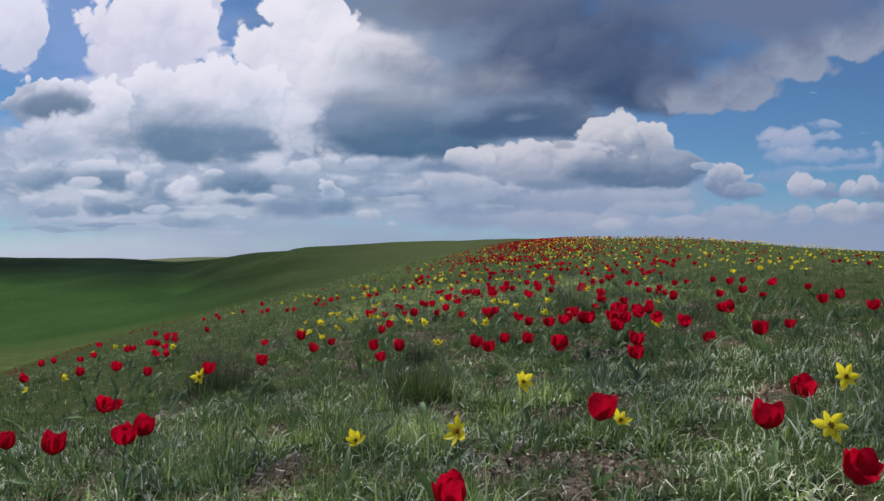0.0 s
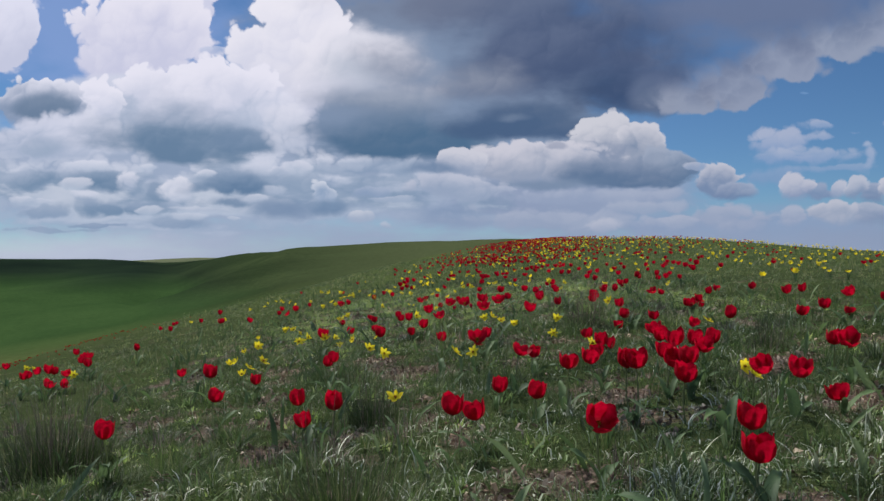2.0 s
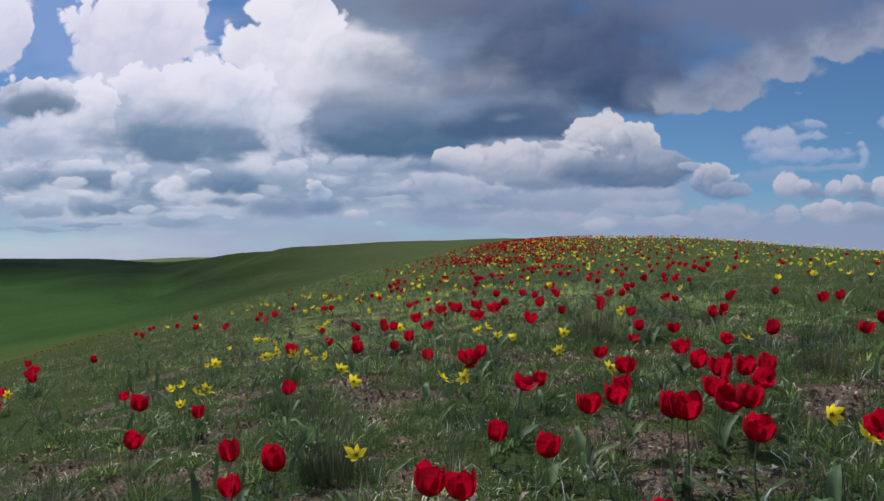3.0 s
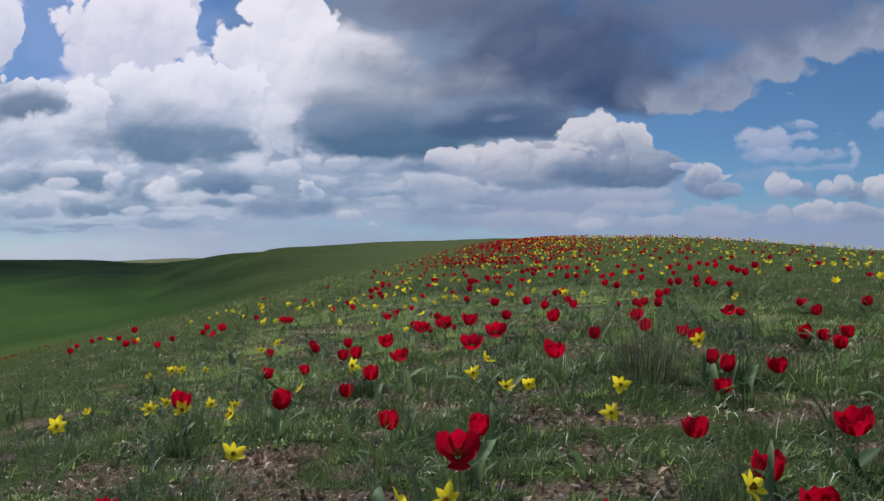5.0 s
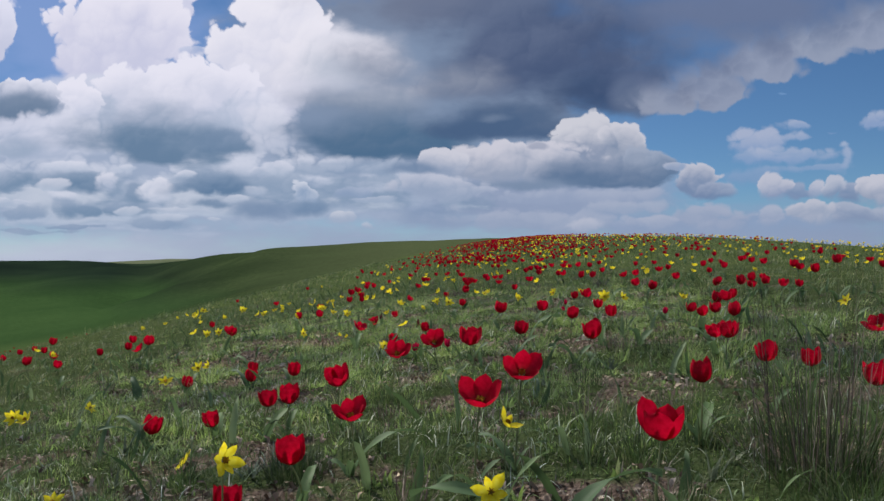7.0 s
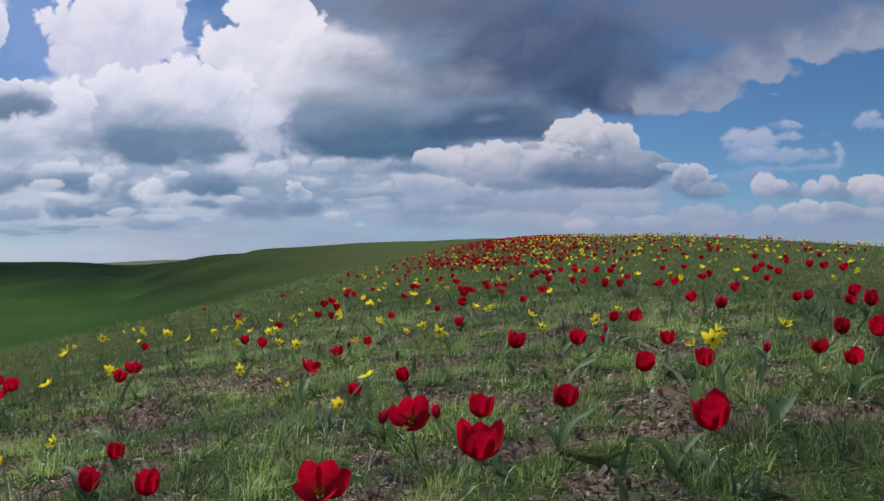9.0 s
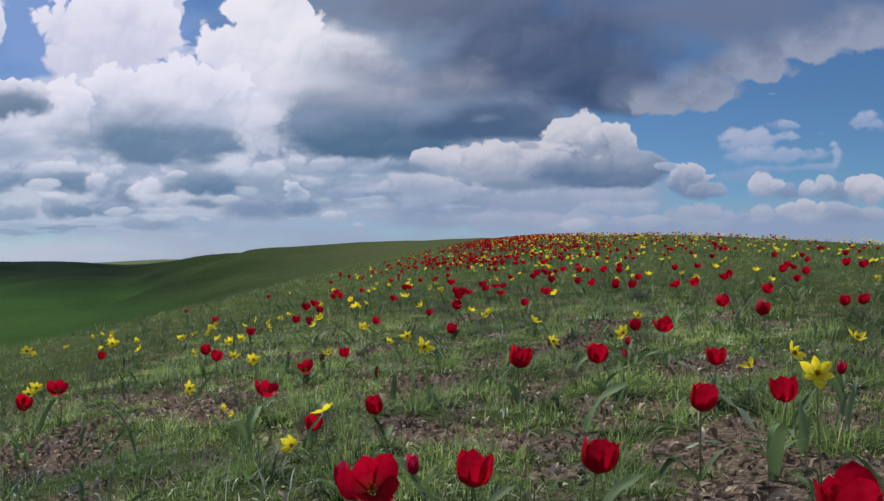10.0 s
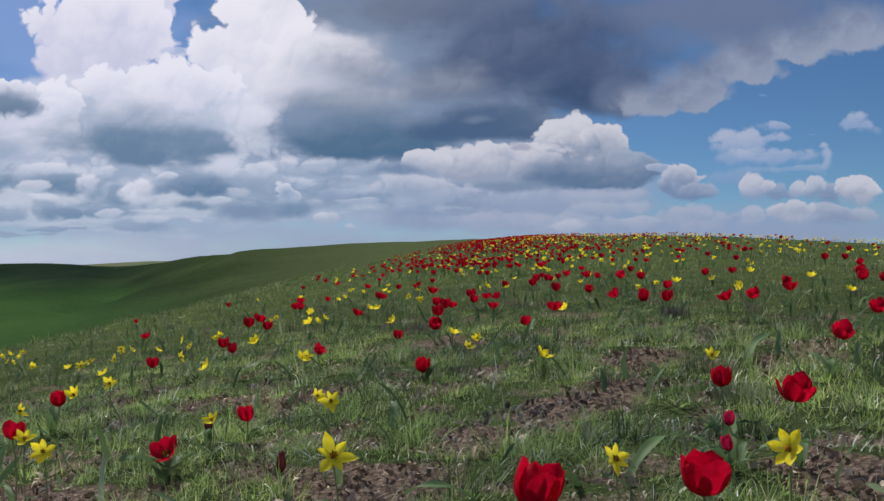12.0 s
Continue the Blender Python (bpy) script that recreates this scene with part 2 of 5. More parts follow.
cloud(0.3, 8.6, 5.8, 1.76, 1.49, 0.30, 0.70, 0.60, (188, 193, 211), (149, 164, 190), 0.90)
cloud(17.0, 7.9, 11.9, 1.09, 1.02, 0.50, 0.70, 0.60, (165, 175, 198), (147, 161, 189), 0.80)
veil(-1.3, 5.3, 7.5, 2.31, 2.58, 0.80, 0.90, 0.40, (125, 146, 178), (131, 150, 181), 0.75)
cloud(12.2, 5.1, 11.5, 1.76, 1.76, 0.50, 0.90, 0.70, (167, 176, 198), (147, 161, 188), 0.85)
cloud(22.4, 6.5, 7.5, 0.95, 0.95, 0.50, 0.80, 0.70, (165, 175, 197), (149, 163, 190), 0.80)
cloud(17.4, 4.6, 2.0, 0.88, 0.81, 0.60, 0.90, 0.80, (182, 187, 205), (163, 173, 196), 0.90)
# small clouds in the blue
cloud(31.9, 5.1, 7.8, 2.03, 1.76, 0.40, 0.90, 0.60, (165, 173, 195), (145, 159, 187), 0.88)
cloud(26.6, 4.9, 2.6, 1.22, 0.95, 0.40, 0.80, 0.60, (169, 177, 198), (149, 163, 190), 0.85)
cloud(37.3, 10.3, 4.1, 1.09, 0.95, 0.80, 0.90, 0.80, (142, 163, 197), (129, 153, 190), 0.60)
cloud(31.1, 9.6, 3.1, 2.85, 1.63, 0.12, 0.40, 0.50, (190, 193, 208), (118, 138, 171), 1.00)
cloud(33.1, 8.9, 2.4, 1.36, 1.22, 0.30, 0.60, 0.50, (162, 172, 195), (110, 131, 166), 0.90)
cloud(28.2, 11.5, 1.4, 0.54, 0.47, 0.30, 0.50, 0.70, (182, 188, 207), (147, 163, 192), 0.85)
cloud(39.0, 14.4, 3.0, 1.49, 1.22, 0.50, 0.90, 1.10, (171, 180, 205), (137, 159, 196), 0.88)
cloud(38.8, 12.6, 3.3, 0.81, 0.81, 0.70, 0.90, 1.20, (157, 172, 201), (135, 158, 196), 0.70)
cloud(43.5, 16.4, 2.6, 0.75, 0.68, 0.60, 0.90, 1.20, (169, 179, 204), (142, 163, 198), 0.82)
cloud(43.7, 14.9, 2.4, 0.75, 0.68, 0.60, 0.90, 1.20, (169, 179, 204), (142, 163, 198), 0.82)
cloud(42.9, 12.9, 3.9, 1.22, 1.15, 0.60, 0.90, 1.20, (165, 177, 203), (139, 161, 197), 0.80)
cloud(44.8, 11.2, 4.7, 0.47, 0.47, 0.60, 0.80, 0.90, (152, 170, 200), (139, 161, 196), 0.60)
cloud(48.6, 14.2, 1.0, 0.54, 0.47, 0.80, 0.90, 0.90, (174, 184, 207), (155, 173, 202), 0.85)
cloud(49.0, 12.7, 0.8, 1.76, 1.70, 0.90, 0.90, 0.90, (171, 181, 206), (152, 170, 201), 0.80)
cloud(46.5, 15.6, 1.2, 0.27, 0.27, 0.60, 0.80, 0.90, (137, 161, 198), (127, 153, 194), 0.60)
cloud(41.2, 20.4, 1.5, 0.34, 0.27, 0.60, 0.80, 0.90, (122, 158, 199), (110, 147, 194), 0.70)
cloud(52.9, 16.4, 2.8, 1.42, 1.36, 0.40, 0.70, 0.90, (165, 177, 203), (139, 160, 197), 0.88)
cloud(42.9, 8.5, 2.4, 1.15, 1.02, 0.40, 0.60, 0.60, (149, 163, 190), (121, 141, 175), 0.92)
cloud(40.3, 9.0, 1.8, 1.42, 1.49, 0.20, 0.70, 0.70, (188, 191, 207), (137, 152, 183), 0.97)
cloud(45.2, 9.0, 1.1, 1.15, 1.22, 0.25, 0.80, 0.80, (186, 190, 207), (143, 158, 187), 0.95)
cloud(49.9, 8.3, 1.9, 1.22, 1.36, 0.25, 0.60, 0.50, (155, 166, 191), (118, 138, 171), 0.95)
cloud(47.8, 8.7, 1.6, 1.36, 1.49, 0.20, 0.80, 0.70, (183, 188, 205), (127, 146, 177), 0.95)
cloud(53.0, 8.4, 2.6, 1.90, 2.03, 0.12, 0.60, 0.50, (193, 195, 209), (147, 159, 183), 1.00)
cloud(50.9, 5.5, 4.4, 1.36, 1.36, 0.25, 0.80, 0.50, (165, 174, 195), (131, 147, 177), 0.95)
cloud(44.8, 5.8, 3.5, 1.63, 1.49, 0.18, 0.70, 0.50, (186, 189, 204), (147, 160, 185), 0.95)
cloud(39.9, 5.4, 2.2, 1.22, 1.09, 0.30, 0.80, 0.60, (169, 177, 198), (145, 159, 187), 0.90)
# broken cloud along the horizon, left
cloud(-50.2, 9.6, 4.4, 1.63, 1.49, 0.50, 0.60, 0.70, (169, 181, 204), (118, 142, 171), 0.90)
cloud(-43.1, 9.5, 4.7, 1.76, 1.36, 0.90, 0.60, 0.60, (142, 160, 186), (104, 131, 162), 0.92)
cloud(-36.7, 8.5, 2.0, 2.58, 2.37, 0.60, 0.70, 0.50, (139, 157, 184), (118, 142, 171), 0.85)
cloud(-39.6, 9.4, 2.0, 1.63, 1.63, 0.40, 0.90, 0.80, (220, 221, 235), (165, 178, 202), 0.92)
cloud(-34.3, 8.9, 2.4, 2.03, 2.31, 0.35, 0.90, 0.80, (220, 221, 234), (174, 186, 208), 0.95)
cloud(-27.3, 9.3, 7.1, 1.90, 1.63, 0.90, 0.50, 0.50, (132, 152, 180), (96, 124, 157), 0.95)
cloud(-31.2, 10.2, 1.6, 0.54, 0.54, 0.40, 0.70, 0.70, (208, 212, 228), (162, 177, 200), 0.85)
cloud(-21.6, 10.6, 1.6, 0.81, 0.61, 0.40, 0.70, 0.70, (210, 213, 229), (167, 180, 203), 0.80)
cloud(-10.8, 11.1, 7.8, 1.22, 0.95, 0.60, 0.60, 0.60, (157, 172, 196), (135, 155, 183), 0.75)
veil(-2.7, 11.1, 4.1, 1.09, 1.09, 0.80, 0.70, 0.40, (118, 139, 169), (110, 133, 165), 0.80)
cloud(-51.7, 7.0, 3.1, 0.68, 0.61, 0.40, 0.70, 0.70, (208, 212, 228), (167, 181, 204), 0.80)
cloud(-45.4, 7.6, 1.9, 0.61, 0.54, 0.40, 0.70, 0.70, (208, 212, 228), (162, 177, 200), 0.85)
cloud(-42.0, 6.4, 8.5, 1.22, 1.22, 0.90, 0.60, 0.60, (137, 156, 184), (108, 135, 166), 0.92)
cloud(-50.2, 5.8, 4.2, 0.81, 0.75, 0.50, 0.60, 0.70, (152, 168, 193), (132, 153, 182), 0.85)
veil(-21.0, 6.2, 6.4, 2.03, 1.90, 0.80, 0.70, 0.40, (127, 147, 177), (114, 137, 169), 0.85)
cloud(-27.8, 7.2, 4.3, 0.68, 0.61, 0.80, 0.70, 0.60, (127, 147, 176), (110, 135, 166), 0.88)
cloud(-24.4, 7.4, 1.6, 0.61, 0.54, 0.40, 0.70, 0.70, (202, 208, 224), (165, 179, 202), 0.80)
cloud(-30.2, 6.3, 4.2, 0.47, 0.47, 0.50, 0.70, 0.80, (194, 201, 218), (167, 180, 203), 0.75)
cloud(-15.9, 6.5, 4.1, 1.36, 1.22, 0.90, 0.80, 0.50, (122, 145, 175), (106, 132, 165), 0.92)
cloud(-16.3, 7.9, 2.2, 1.90, 1.09, 0.12, 0.50, 0.60, (203, 209, 224), (143, 163, 192), 0.95)
cloud(-10.5, 8.2, 3.0, 0.95, 0.81, 0.40, 0.70, 0.70, (167, 179, 203), (139, 158, 188), 0.85)
cloud(-8.1, 7.4, 2.8, 0.41, 0.41, 0.40, 0.70, 0.80, (178, 188, 208), (155, 171, 196), 0.80)
cloud(-11.4, 5.3, 1.5, 0.68, 0.61, 0.50, 0.80, 0.90, (196, 201, 216), (159, 173, 197), 0.95)
cloud(-9.1, 4.5, 0.7, 0.41, 0.41, 0.70, 0.90, 0.70, (184, 192, 210), (157, 172, 196), 0.90)
cloud(-33.9, 4.6, 4.7, 0.95, 0.88, 0.60, 0.60, 0.60, (147, 164, 190), (129, 150, 180), 0.80)
cloud(-40.8, 4.9, 3.4, 0.54, 0.47, 0.50, 0.70, 0.70, (186, 195, 214), (162, 177, 200), 0.75)
cloud(-43.4, 4.3, 5.1, 0.34, 0.34, 0.60, 0.60, 0.80, (139, 157, 185), (127, 148, 179), 0.75)
cloud(-48.8, 3.7, 5.8, 0.34, 0.27, 0.60, 0.60, 0.80, (142, 159, 186), (133, 153, 182), 0.70)
cloud(-26.8, 5.3, 0.9, 0.41, 0.34, 0.40, 0.70, 0.60, (201, 207, 222), (169, 182, 204), 0.70)
cloud(-46.8, 8.7, 2.0, 0.81, 0.68, 0.40, 0.70, 0.70, (212, 215, 230), (176, 189, 210), 0.75)
cloud(-44.8, 11.1, 3.4, 0.81, 0.68, 0.40, 0.80, 0.80, (214, 217, 232), (181, 192, 213), 0.80)
cloud(-37.0, 11.1, 2.7, 0.68, 0.68, 0.40, 0.80, 0.80, (210, 214, 229), (181, 192, 213), 0.70)
cloud(-19.7, 11.1, 2.0, 1.09, 1.09, 0.40, 0.80, 0.70, (210, 213, 229), (176, 188, 209), 0.75)
cloud(-22.0, 8.4, 1.8, 0.95, 0.81, 0.40, 0.80, 0.70, (201, 207, 223), (169, 182, 205), 0.70)
cloud(-37.6, 6.0, 1.6, 0.68, 0.61, 0.40, 0.80, 0.70, (202, 208, 224), (172, 186, 208), 0.70)
cloud(-32.5, 5.3, 2.7, 0.47, 0.47, 0.50, 0.80, 0.70, (196, 203, 220), (174, 187, 208), 0.65)
# haze over the horizon
veil(-42.7, 0.1, 42.0, 4.34, 4.07, 0.90, 0.30, 0.20, (186, 194, 213), (186, 194, 214), 0.96)
veil(8.1, -0.7, 67.8, 6.44, 4.75, 0.80, 0.30, 0.15, (149, 162, 189), (147, 160, 188), 0.95)

# behind and overhead: the same broken cover goes on round the whole sky
round_noise = wn("ShaderNodeTexNoise")
round_noise.inputs["Scale"].default_value, round_noise.inputs["Detail"].default_value = 3.0, 6.0
wt.links.new(coord.outputs["Generated"], round_noise.inputs["Vector"])
cover_ramp = wn("ShaderNodeValToRGB")
cover_ramp.color_ramp.elements[0].position, cover_ramp.color_ramp.elements[0].color = 0.36, linear((70, 125, 185))
cover_ramp.color_ramp.elements[1].position, cover_ramp.color_ramp.elements[1].color = 0.66, linear((120, 134, 160))
mid = cover_ramp.color_ramp.elements.new(0.47)
mid.color = linear((205, 208, 222))
wt.links.new(round_noise.outputs[0], cover_ramp.inputs[0])
edge = wn("ShaderNodeMapRange")
edge.interpolation_type = "SMOOTHSTEP"
edge.inputs[1].default_value, edge.inputs[2].default_value = 0.45, 0.72
wt.links.new(ahead, edge.inputs[0])
whole = wn("ShaderNodeMix")
whole.data_type = "RGBA"
wt.links.new(edge.outputs[0], whole.inputs[0])
wt.links.new(cover_ramp.outputs[0], whole.inputs[6])
wt.links.new(layer[0], whole.inputs[7])
glow = wn("ShaderNodeBackground")
glow.inputs[1].default_value = 1.0
wt.links.new(whole.outputs[2], glow.inputs[0])
out = wn("ShaderNodeOutputWorld")
wt.links.new(glow.outputs[0], out.inputs[0])
world.cycles.sampling_method = "MANUAL"
world.cycles.sample_map_resolution = 512


# ---- materials ----
def material(name):
    mat = bpy.data.materials.new(name)
    mat.use_nodes = True
    nt = mat.node_tree
    nt.nodes.clear()
    return mat, nt


def node(nt, kind, links=(), **values):
    n = nt.nodes.new(kind)
    for key, value in values.items():
        n.inputs[key.replace("_", " ")].default_value = value
    for key, source in links:
        nt.links.new(source, n.inputs[key])
    return n


def ramp(nt, source, *stops):
    n = nt.nodes.new("ShaderNodeValToRGB")
    el = n.color_ramp.elements
    while len(el) < len(stops):
        el.new(0.5)
    for e, (at, c) in zip(el, stops):
        e.position, e.color = at, (*c, 1)
    nt.links.new(source, n.inputs[0])
    return n.outputs[0]


def mixed(nt, fac, a, b, blend="MIX"):
    n = nt.nodes.new("ShaderNodeMix")
    n.data_type, n.blend_type = "RGBA", blend
    for i, v in ((0, fac), (6, a), (7, b)):
        if isinstance(v, (int, float)):
            n.inputs[i].default_value = v
        elif isinstance(v, tuple):
            n.inputs[i].default_value = (*v, 1)
        else:
            nt.links.new(v, n.inputs[i])
    return n.outputs[2]


def finish(nt, colour, rough, through_light=0.0, gloss=0.3, bump=None, sheen=0.0):
    b = node(nt, "ShaderNodeBsdfPrincipled", [("Base Color", colour)], Roughness=rough)
    b.inputs["Specular IOR Level"].default_value = gloss
    b.inputs["Sheen Weight"].default_value = sheen
    if bump:
        nt.links.new(bump, b.inputs["Normal"])
    shader = b.outputs[0]
    if through_light:
        t = node(nt, "ShaderNodeBsdfTranslucent", [("Color", colour)])
        m = node(nt, "ShaderNodeMixShader", [(1, shader), (2, t.outputs[0])], Fac=through_light)
        shader = m.outputs[0]
    node(nt, "ShaderNodeOutputMaterial", [("Surface", shader)])


def blade_material(name, stops, rough=0.5, through_light=0.3, gloss=0.3, patch=((0.48, 0.55, 0.60), (1.40, 1.33, 1.12))):
    """Leaf-like stuff: every blade has its own shade, and the whole drifts in patches."""
    mat, nt = material(name)
    geo = node(nt, "ShaderNodeNewGeometry")
    c = ramp(nt, geo.outputs["Random Per Island"], *stops)
    n = node(nt, "ShaderNodeTexNoise", [("Vector", geo.outputs["Position"])], Scale=1.9, Detail=5.0)
    c = mixed(nt, 1.0, c, ramp(nt, n.outputs[0], (0.35, patch[0]), (0.65, patch[1])), "MULTIPLY")
    finish(nt, c, rough, through_light, gloss)
    return mat


def petal_material(name, dark, main, light, base):
    mat, nt = material(name)
    tex = node(nt, "ShaderNodeTexCoord")
    info = node(nt, "ShaderNodeObjectInfo")
    sep = node(nt, "ShaderNodeSeparateXYZ", [(0, tex.outputs["Object"])])
    veins = node(nt, "ShaderNodeTexNoise", [("Vector", tex.outputs["Object"])], Scale=120.0, Detail=3.0)
    c = ramp(nt, veins.outputs[0], (0.3, dark), (0.55, main), (0.8, light))
    c = mixed(nt, 1.0, c, ramp(nt, info.outputs["Random"], (0.0, (0.8, 0.8, 0.8)), (1.0, (1.15, 1.1, 1.05))), "MULTIPLY")
    c = mixed(nt, ramp(nt, sep.outputs[2], (0.0, (0.75, 0.75, 0.75)), (0.009, (0, 0, 0))), c, base)
    bump = node(nt, "ShaderNodeBump", [("Height", veins.outputs[0])], Strength=0.25, Distance=0.002)
    finish(nt, c, 0.55, 0.52, 0.12, bump.outputs[0])
    return mat


def ground_material():
    """Steppe soil with litter near by; turf of several greens further off, cloud shade in their tones."""
    mat, nt = material("steppe")
    geo = node(nt, "ShaderNodeNewGeometry")
    pos = geo.outputs["Position"]
    fine = node(nt, "ShaderNodeTexNoise", [("Vector", pos)], Scale=55.0, Detail=5.0, Roughness=0.7)
    mid_n = node(nt, "ShaderNodeTexNoise", [("Vector", pos)], Scale=4.0, Detail=5.0, Roughness=0.6)
    crumbs = node(nt, "ShaderNodeTexVoronoi", [("Vector", pos)], Scale=70.0)
    soil = ramp(nt, fine.outputs[0], (0.25, (0.026, 0.019, 0.015)), (0.5, (0.105, 0.078, 0.062)), (0.75, (0.27, 0.21, 0.175)))
    moss = ramp(nt, fine.outputs[0], (0.25, (0.022, 0.030, 0.012)), (0.55, (0.046, 0.064, 0.026)), (0.8, (0.10, 0.115, 0.06)))
    worn = node(nt, "ShaderNodeAttribute")
    worn.attribute_name = "bare"
    patchy = node(nt, "ShaderNodeMath", [(0, mid_n.outputs[0]), (1, worn.outputs["Fac"])])
    patchy.operation = "ADD"
    near = mixed(nt, ramp(nt, patchy.outputs[0], (0.75, (0, 0, 0)), (1.0, (1, 1, 1))), moss, soil)
    # turf far away: broad patches, streaked along the slopes
    big = node(nt, "ShaderNodeTexNoise", [("Vector", pos)], Scale=0.035, Detail=6.0, Roughness=0.6)
    streak_map = node(nt, "ShaderNodeMapping", [("Vector", pos)])
    streak_map.inputs["Scale"].default_value = (0.02, 0.3, 0.3)
    streak = node(nt, "ShaderNodeTexNoise", [("Vector", streak_map.outputs[0])], Scale=1.0, Detail=5.0)
    # greens kept darker for the cloud shadow over the hills
    turf = ramp(nt, big.outputs[0], (0.3, (0.020, 0.032, 0.015)), (0.5, (0.029, 0.045, 0.020)), (0.7, (0.041, 0.060, 0.026)))
    turf = mixed(nt, 1.0, turf, ramp(nt, streak.outputs[0], (0.3, (0.88, 0.9, 0.9)), (0.7, (1.1, 1.1, 1.08))), "MULTIPLY")
    mote = node(nt, "ShaderNodeTexNoise", [("Vector", pos)], Scale=1.6, Detail=6.0, Roughness=0.75)
    turf = mixed(nt, 1.0, turf, ramp(nt, mote.outputs[0], (0.3, (0.65, 0.68, 0.65)), (0.7, (1.3, 1.25, 1.2))), "MULTIPLY")
    # cloud shade put into the colour: sunlit green low down, dark hill across
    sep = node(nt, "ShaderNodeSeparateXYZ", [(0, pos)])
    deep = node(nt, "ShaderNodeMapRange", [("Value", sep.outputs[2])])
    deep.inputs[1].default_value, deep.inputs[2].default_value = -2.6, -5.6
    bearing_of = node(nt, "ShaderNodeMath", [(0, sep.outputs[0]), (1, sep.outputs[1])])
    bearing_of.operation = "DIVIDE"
    hill_shade = node(nt, "ShaderNodeMapRange", [("Value", bearing_of.outputs[0])])
    hill_shade.inputs[1].default_value, hill_shade.inputs[2].default_value = -0.20, -0.34
    # the lit band along the hollow, put into a brighter green
    greener = ramp(nt, big.outputs[0], (0.35, (0.026, 0.056, 0.019)), (0.65, (0.040, 0.078, 0.026)))
    # cloud shadow on the left hill, put into its dark greens
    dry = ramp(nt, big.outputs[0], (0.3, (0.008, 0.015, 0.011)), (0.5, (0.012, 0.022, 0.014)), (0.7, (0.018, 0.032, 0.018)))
    turf = mixed(nt, hill_shade.outputs[0], turf, dry)
    turf = mixed(nt, deep.outputs[0], turf, mixed(nt, 1.0, greener, ramp(nt, mote.outputs[0], (0.3, (0.75, 0.78, 0.75)), (0.7, (1.2, 1.15, 1.15))), "MULTIPLY"))
    pasture = node(nt, "ShaderNodeMapRange", [("Value", bearing_of.outputs[0])])
    pasture.inputs[1].default_value, pasture.inputs[2].default_value = -0.20, 0.0
    turf = mixed(nt, pasture.outputs[0], turf, ramp(nt, mote.outputs[0], (0.3, (0.046, 0.062, 0.027)), (0.7, (0.074, 0.090, 0.042))))
    far = node(nt, "ShaderNodeVectorMath", [(0, pos)])
    far.operation = "LENGTH"
    out_there = node(nt, "ShaderNodeMapRange", [("Value", far.outputs["Value"])])
    out_there.inputs[1].default_value, out_there.inputs[2].default_value = 13.0, 24.0
    hills = node(nt, "ShaderNodeMapRange", [("Value", far.outputs["Value"])])
    hills.inputs[1].default_value, hills.inputs[2].default_value = 38.0, 100.0
    sward = ramp(nt, mote.outputs[0], (0.3, (0.036, 0.054, 0.018)), (0.5, (0.062, 0.086, 0.030)), (0.7, (0.100, 0.120, 0.050)))
    c = mixed(nt, out_there.outputs[0], near, sward)
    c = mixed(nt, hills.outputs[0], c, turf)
    # the dry pasture beyond the gully: its sunlight is put into the pale colour
    beyond = node(nt, "ShaderNodeMapRange", [("Value", far.outputs["Value"])])
    beyond.inputs[1].default_value, beyond.inputs[2].default_value = 330.0, 400.0
    c = mixed(nt, beyond.outputs[0], c, ramp(nt, big.outputs[0], (0.3, (0.07, 0.09, 0.05)), (0.7, (0.12, 0.135, 0.08))))
    h = node(nt, "ShaderNodeMath", [(0, fine.outputs[0]), (1, crumbs.outputs["Distance"])])
    h.operation = "ADD"
    bump = node(nt, "ShaderNodeBump", [("Height", h.outputs[0])], Strength=0.8, Distance=0.012)
    finish(nt, c, 1.0, 0.0, 0.0, bump.outputs[0])
    return mat


GROUND = ground_material()
GRASS = blade_material("grass", ((0.0, (0.036, 0.062, 0.021)), (0.45, (0.060, 0.108, 0.036)), (0.85, (0.088, 0.142, 0.050)), (1.0, (0.19, 0.20, 0.11))), 0.5, 0.45, 0.2)
PALE_GRASS = blade_material("pale_grass", ((0.0, (0.130, 0.200, 0.058)), (0.45, (0.230, 0.345, 0.112)), (0.85, (0.310, 0.420, 0.155)), (1.0, (0.45, 0.46, 0.26))), 0.5, 0.5, 0.2)
SEDGE = blade_material("silver_sedge", ((0.0, (0.075, 0.135, 0.042)), (0.45, (0.18, 0.26, 0.13)), (0.72, (0.42, 0.48, 0.40)), (1.0, (0.76, 0.79, 0.76))), 0.5, 0.25, 0.25)
STRAW = blade_material("dry_straw", ((0.0, (0.08, 0.06, 0.05)), (0.5, (0.23, 0.185, 0.155)), (1.0, (0.50, 0.44, 0.38))), 0.7, 0.15, 0.2)
STALK = blade_material("feather_stalk", ((0.0, (0.055, 0.042, 0.042)), (0.5, (0.125, 0.098, 0.095)), (1.0, (0.29, 0.24, 0.235))), 0.6, 0.2, 0.25)
LEAF = blade_material("tulip_leaf", ((0.0, (0.060, 0.105, 0.044)), (0.6, (0.100, 0.165, 0.078)), (1.0, (0.17, 0.235, 0.135))), 0.6, 0.32, 0.14)
MID_GRASS = blade_material("mid_grass", ((0.0, (0.065, 0.098, 0.036)), (0.45, (0.110, 0.168, 0.066)), (0.8, (0.165, 0.22, 0.098)), (1.0, (0.34, 0.33, 0.20))), 0.55, 0.38)
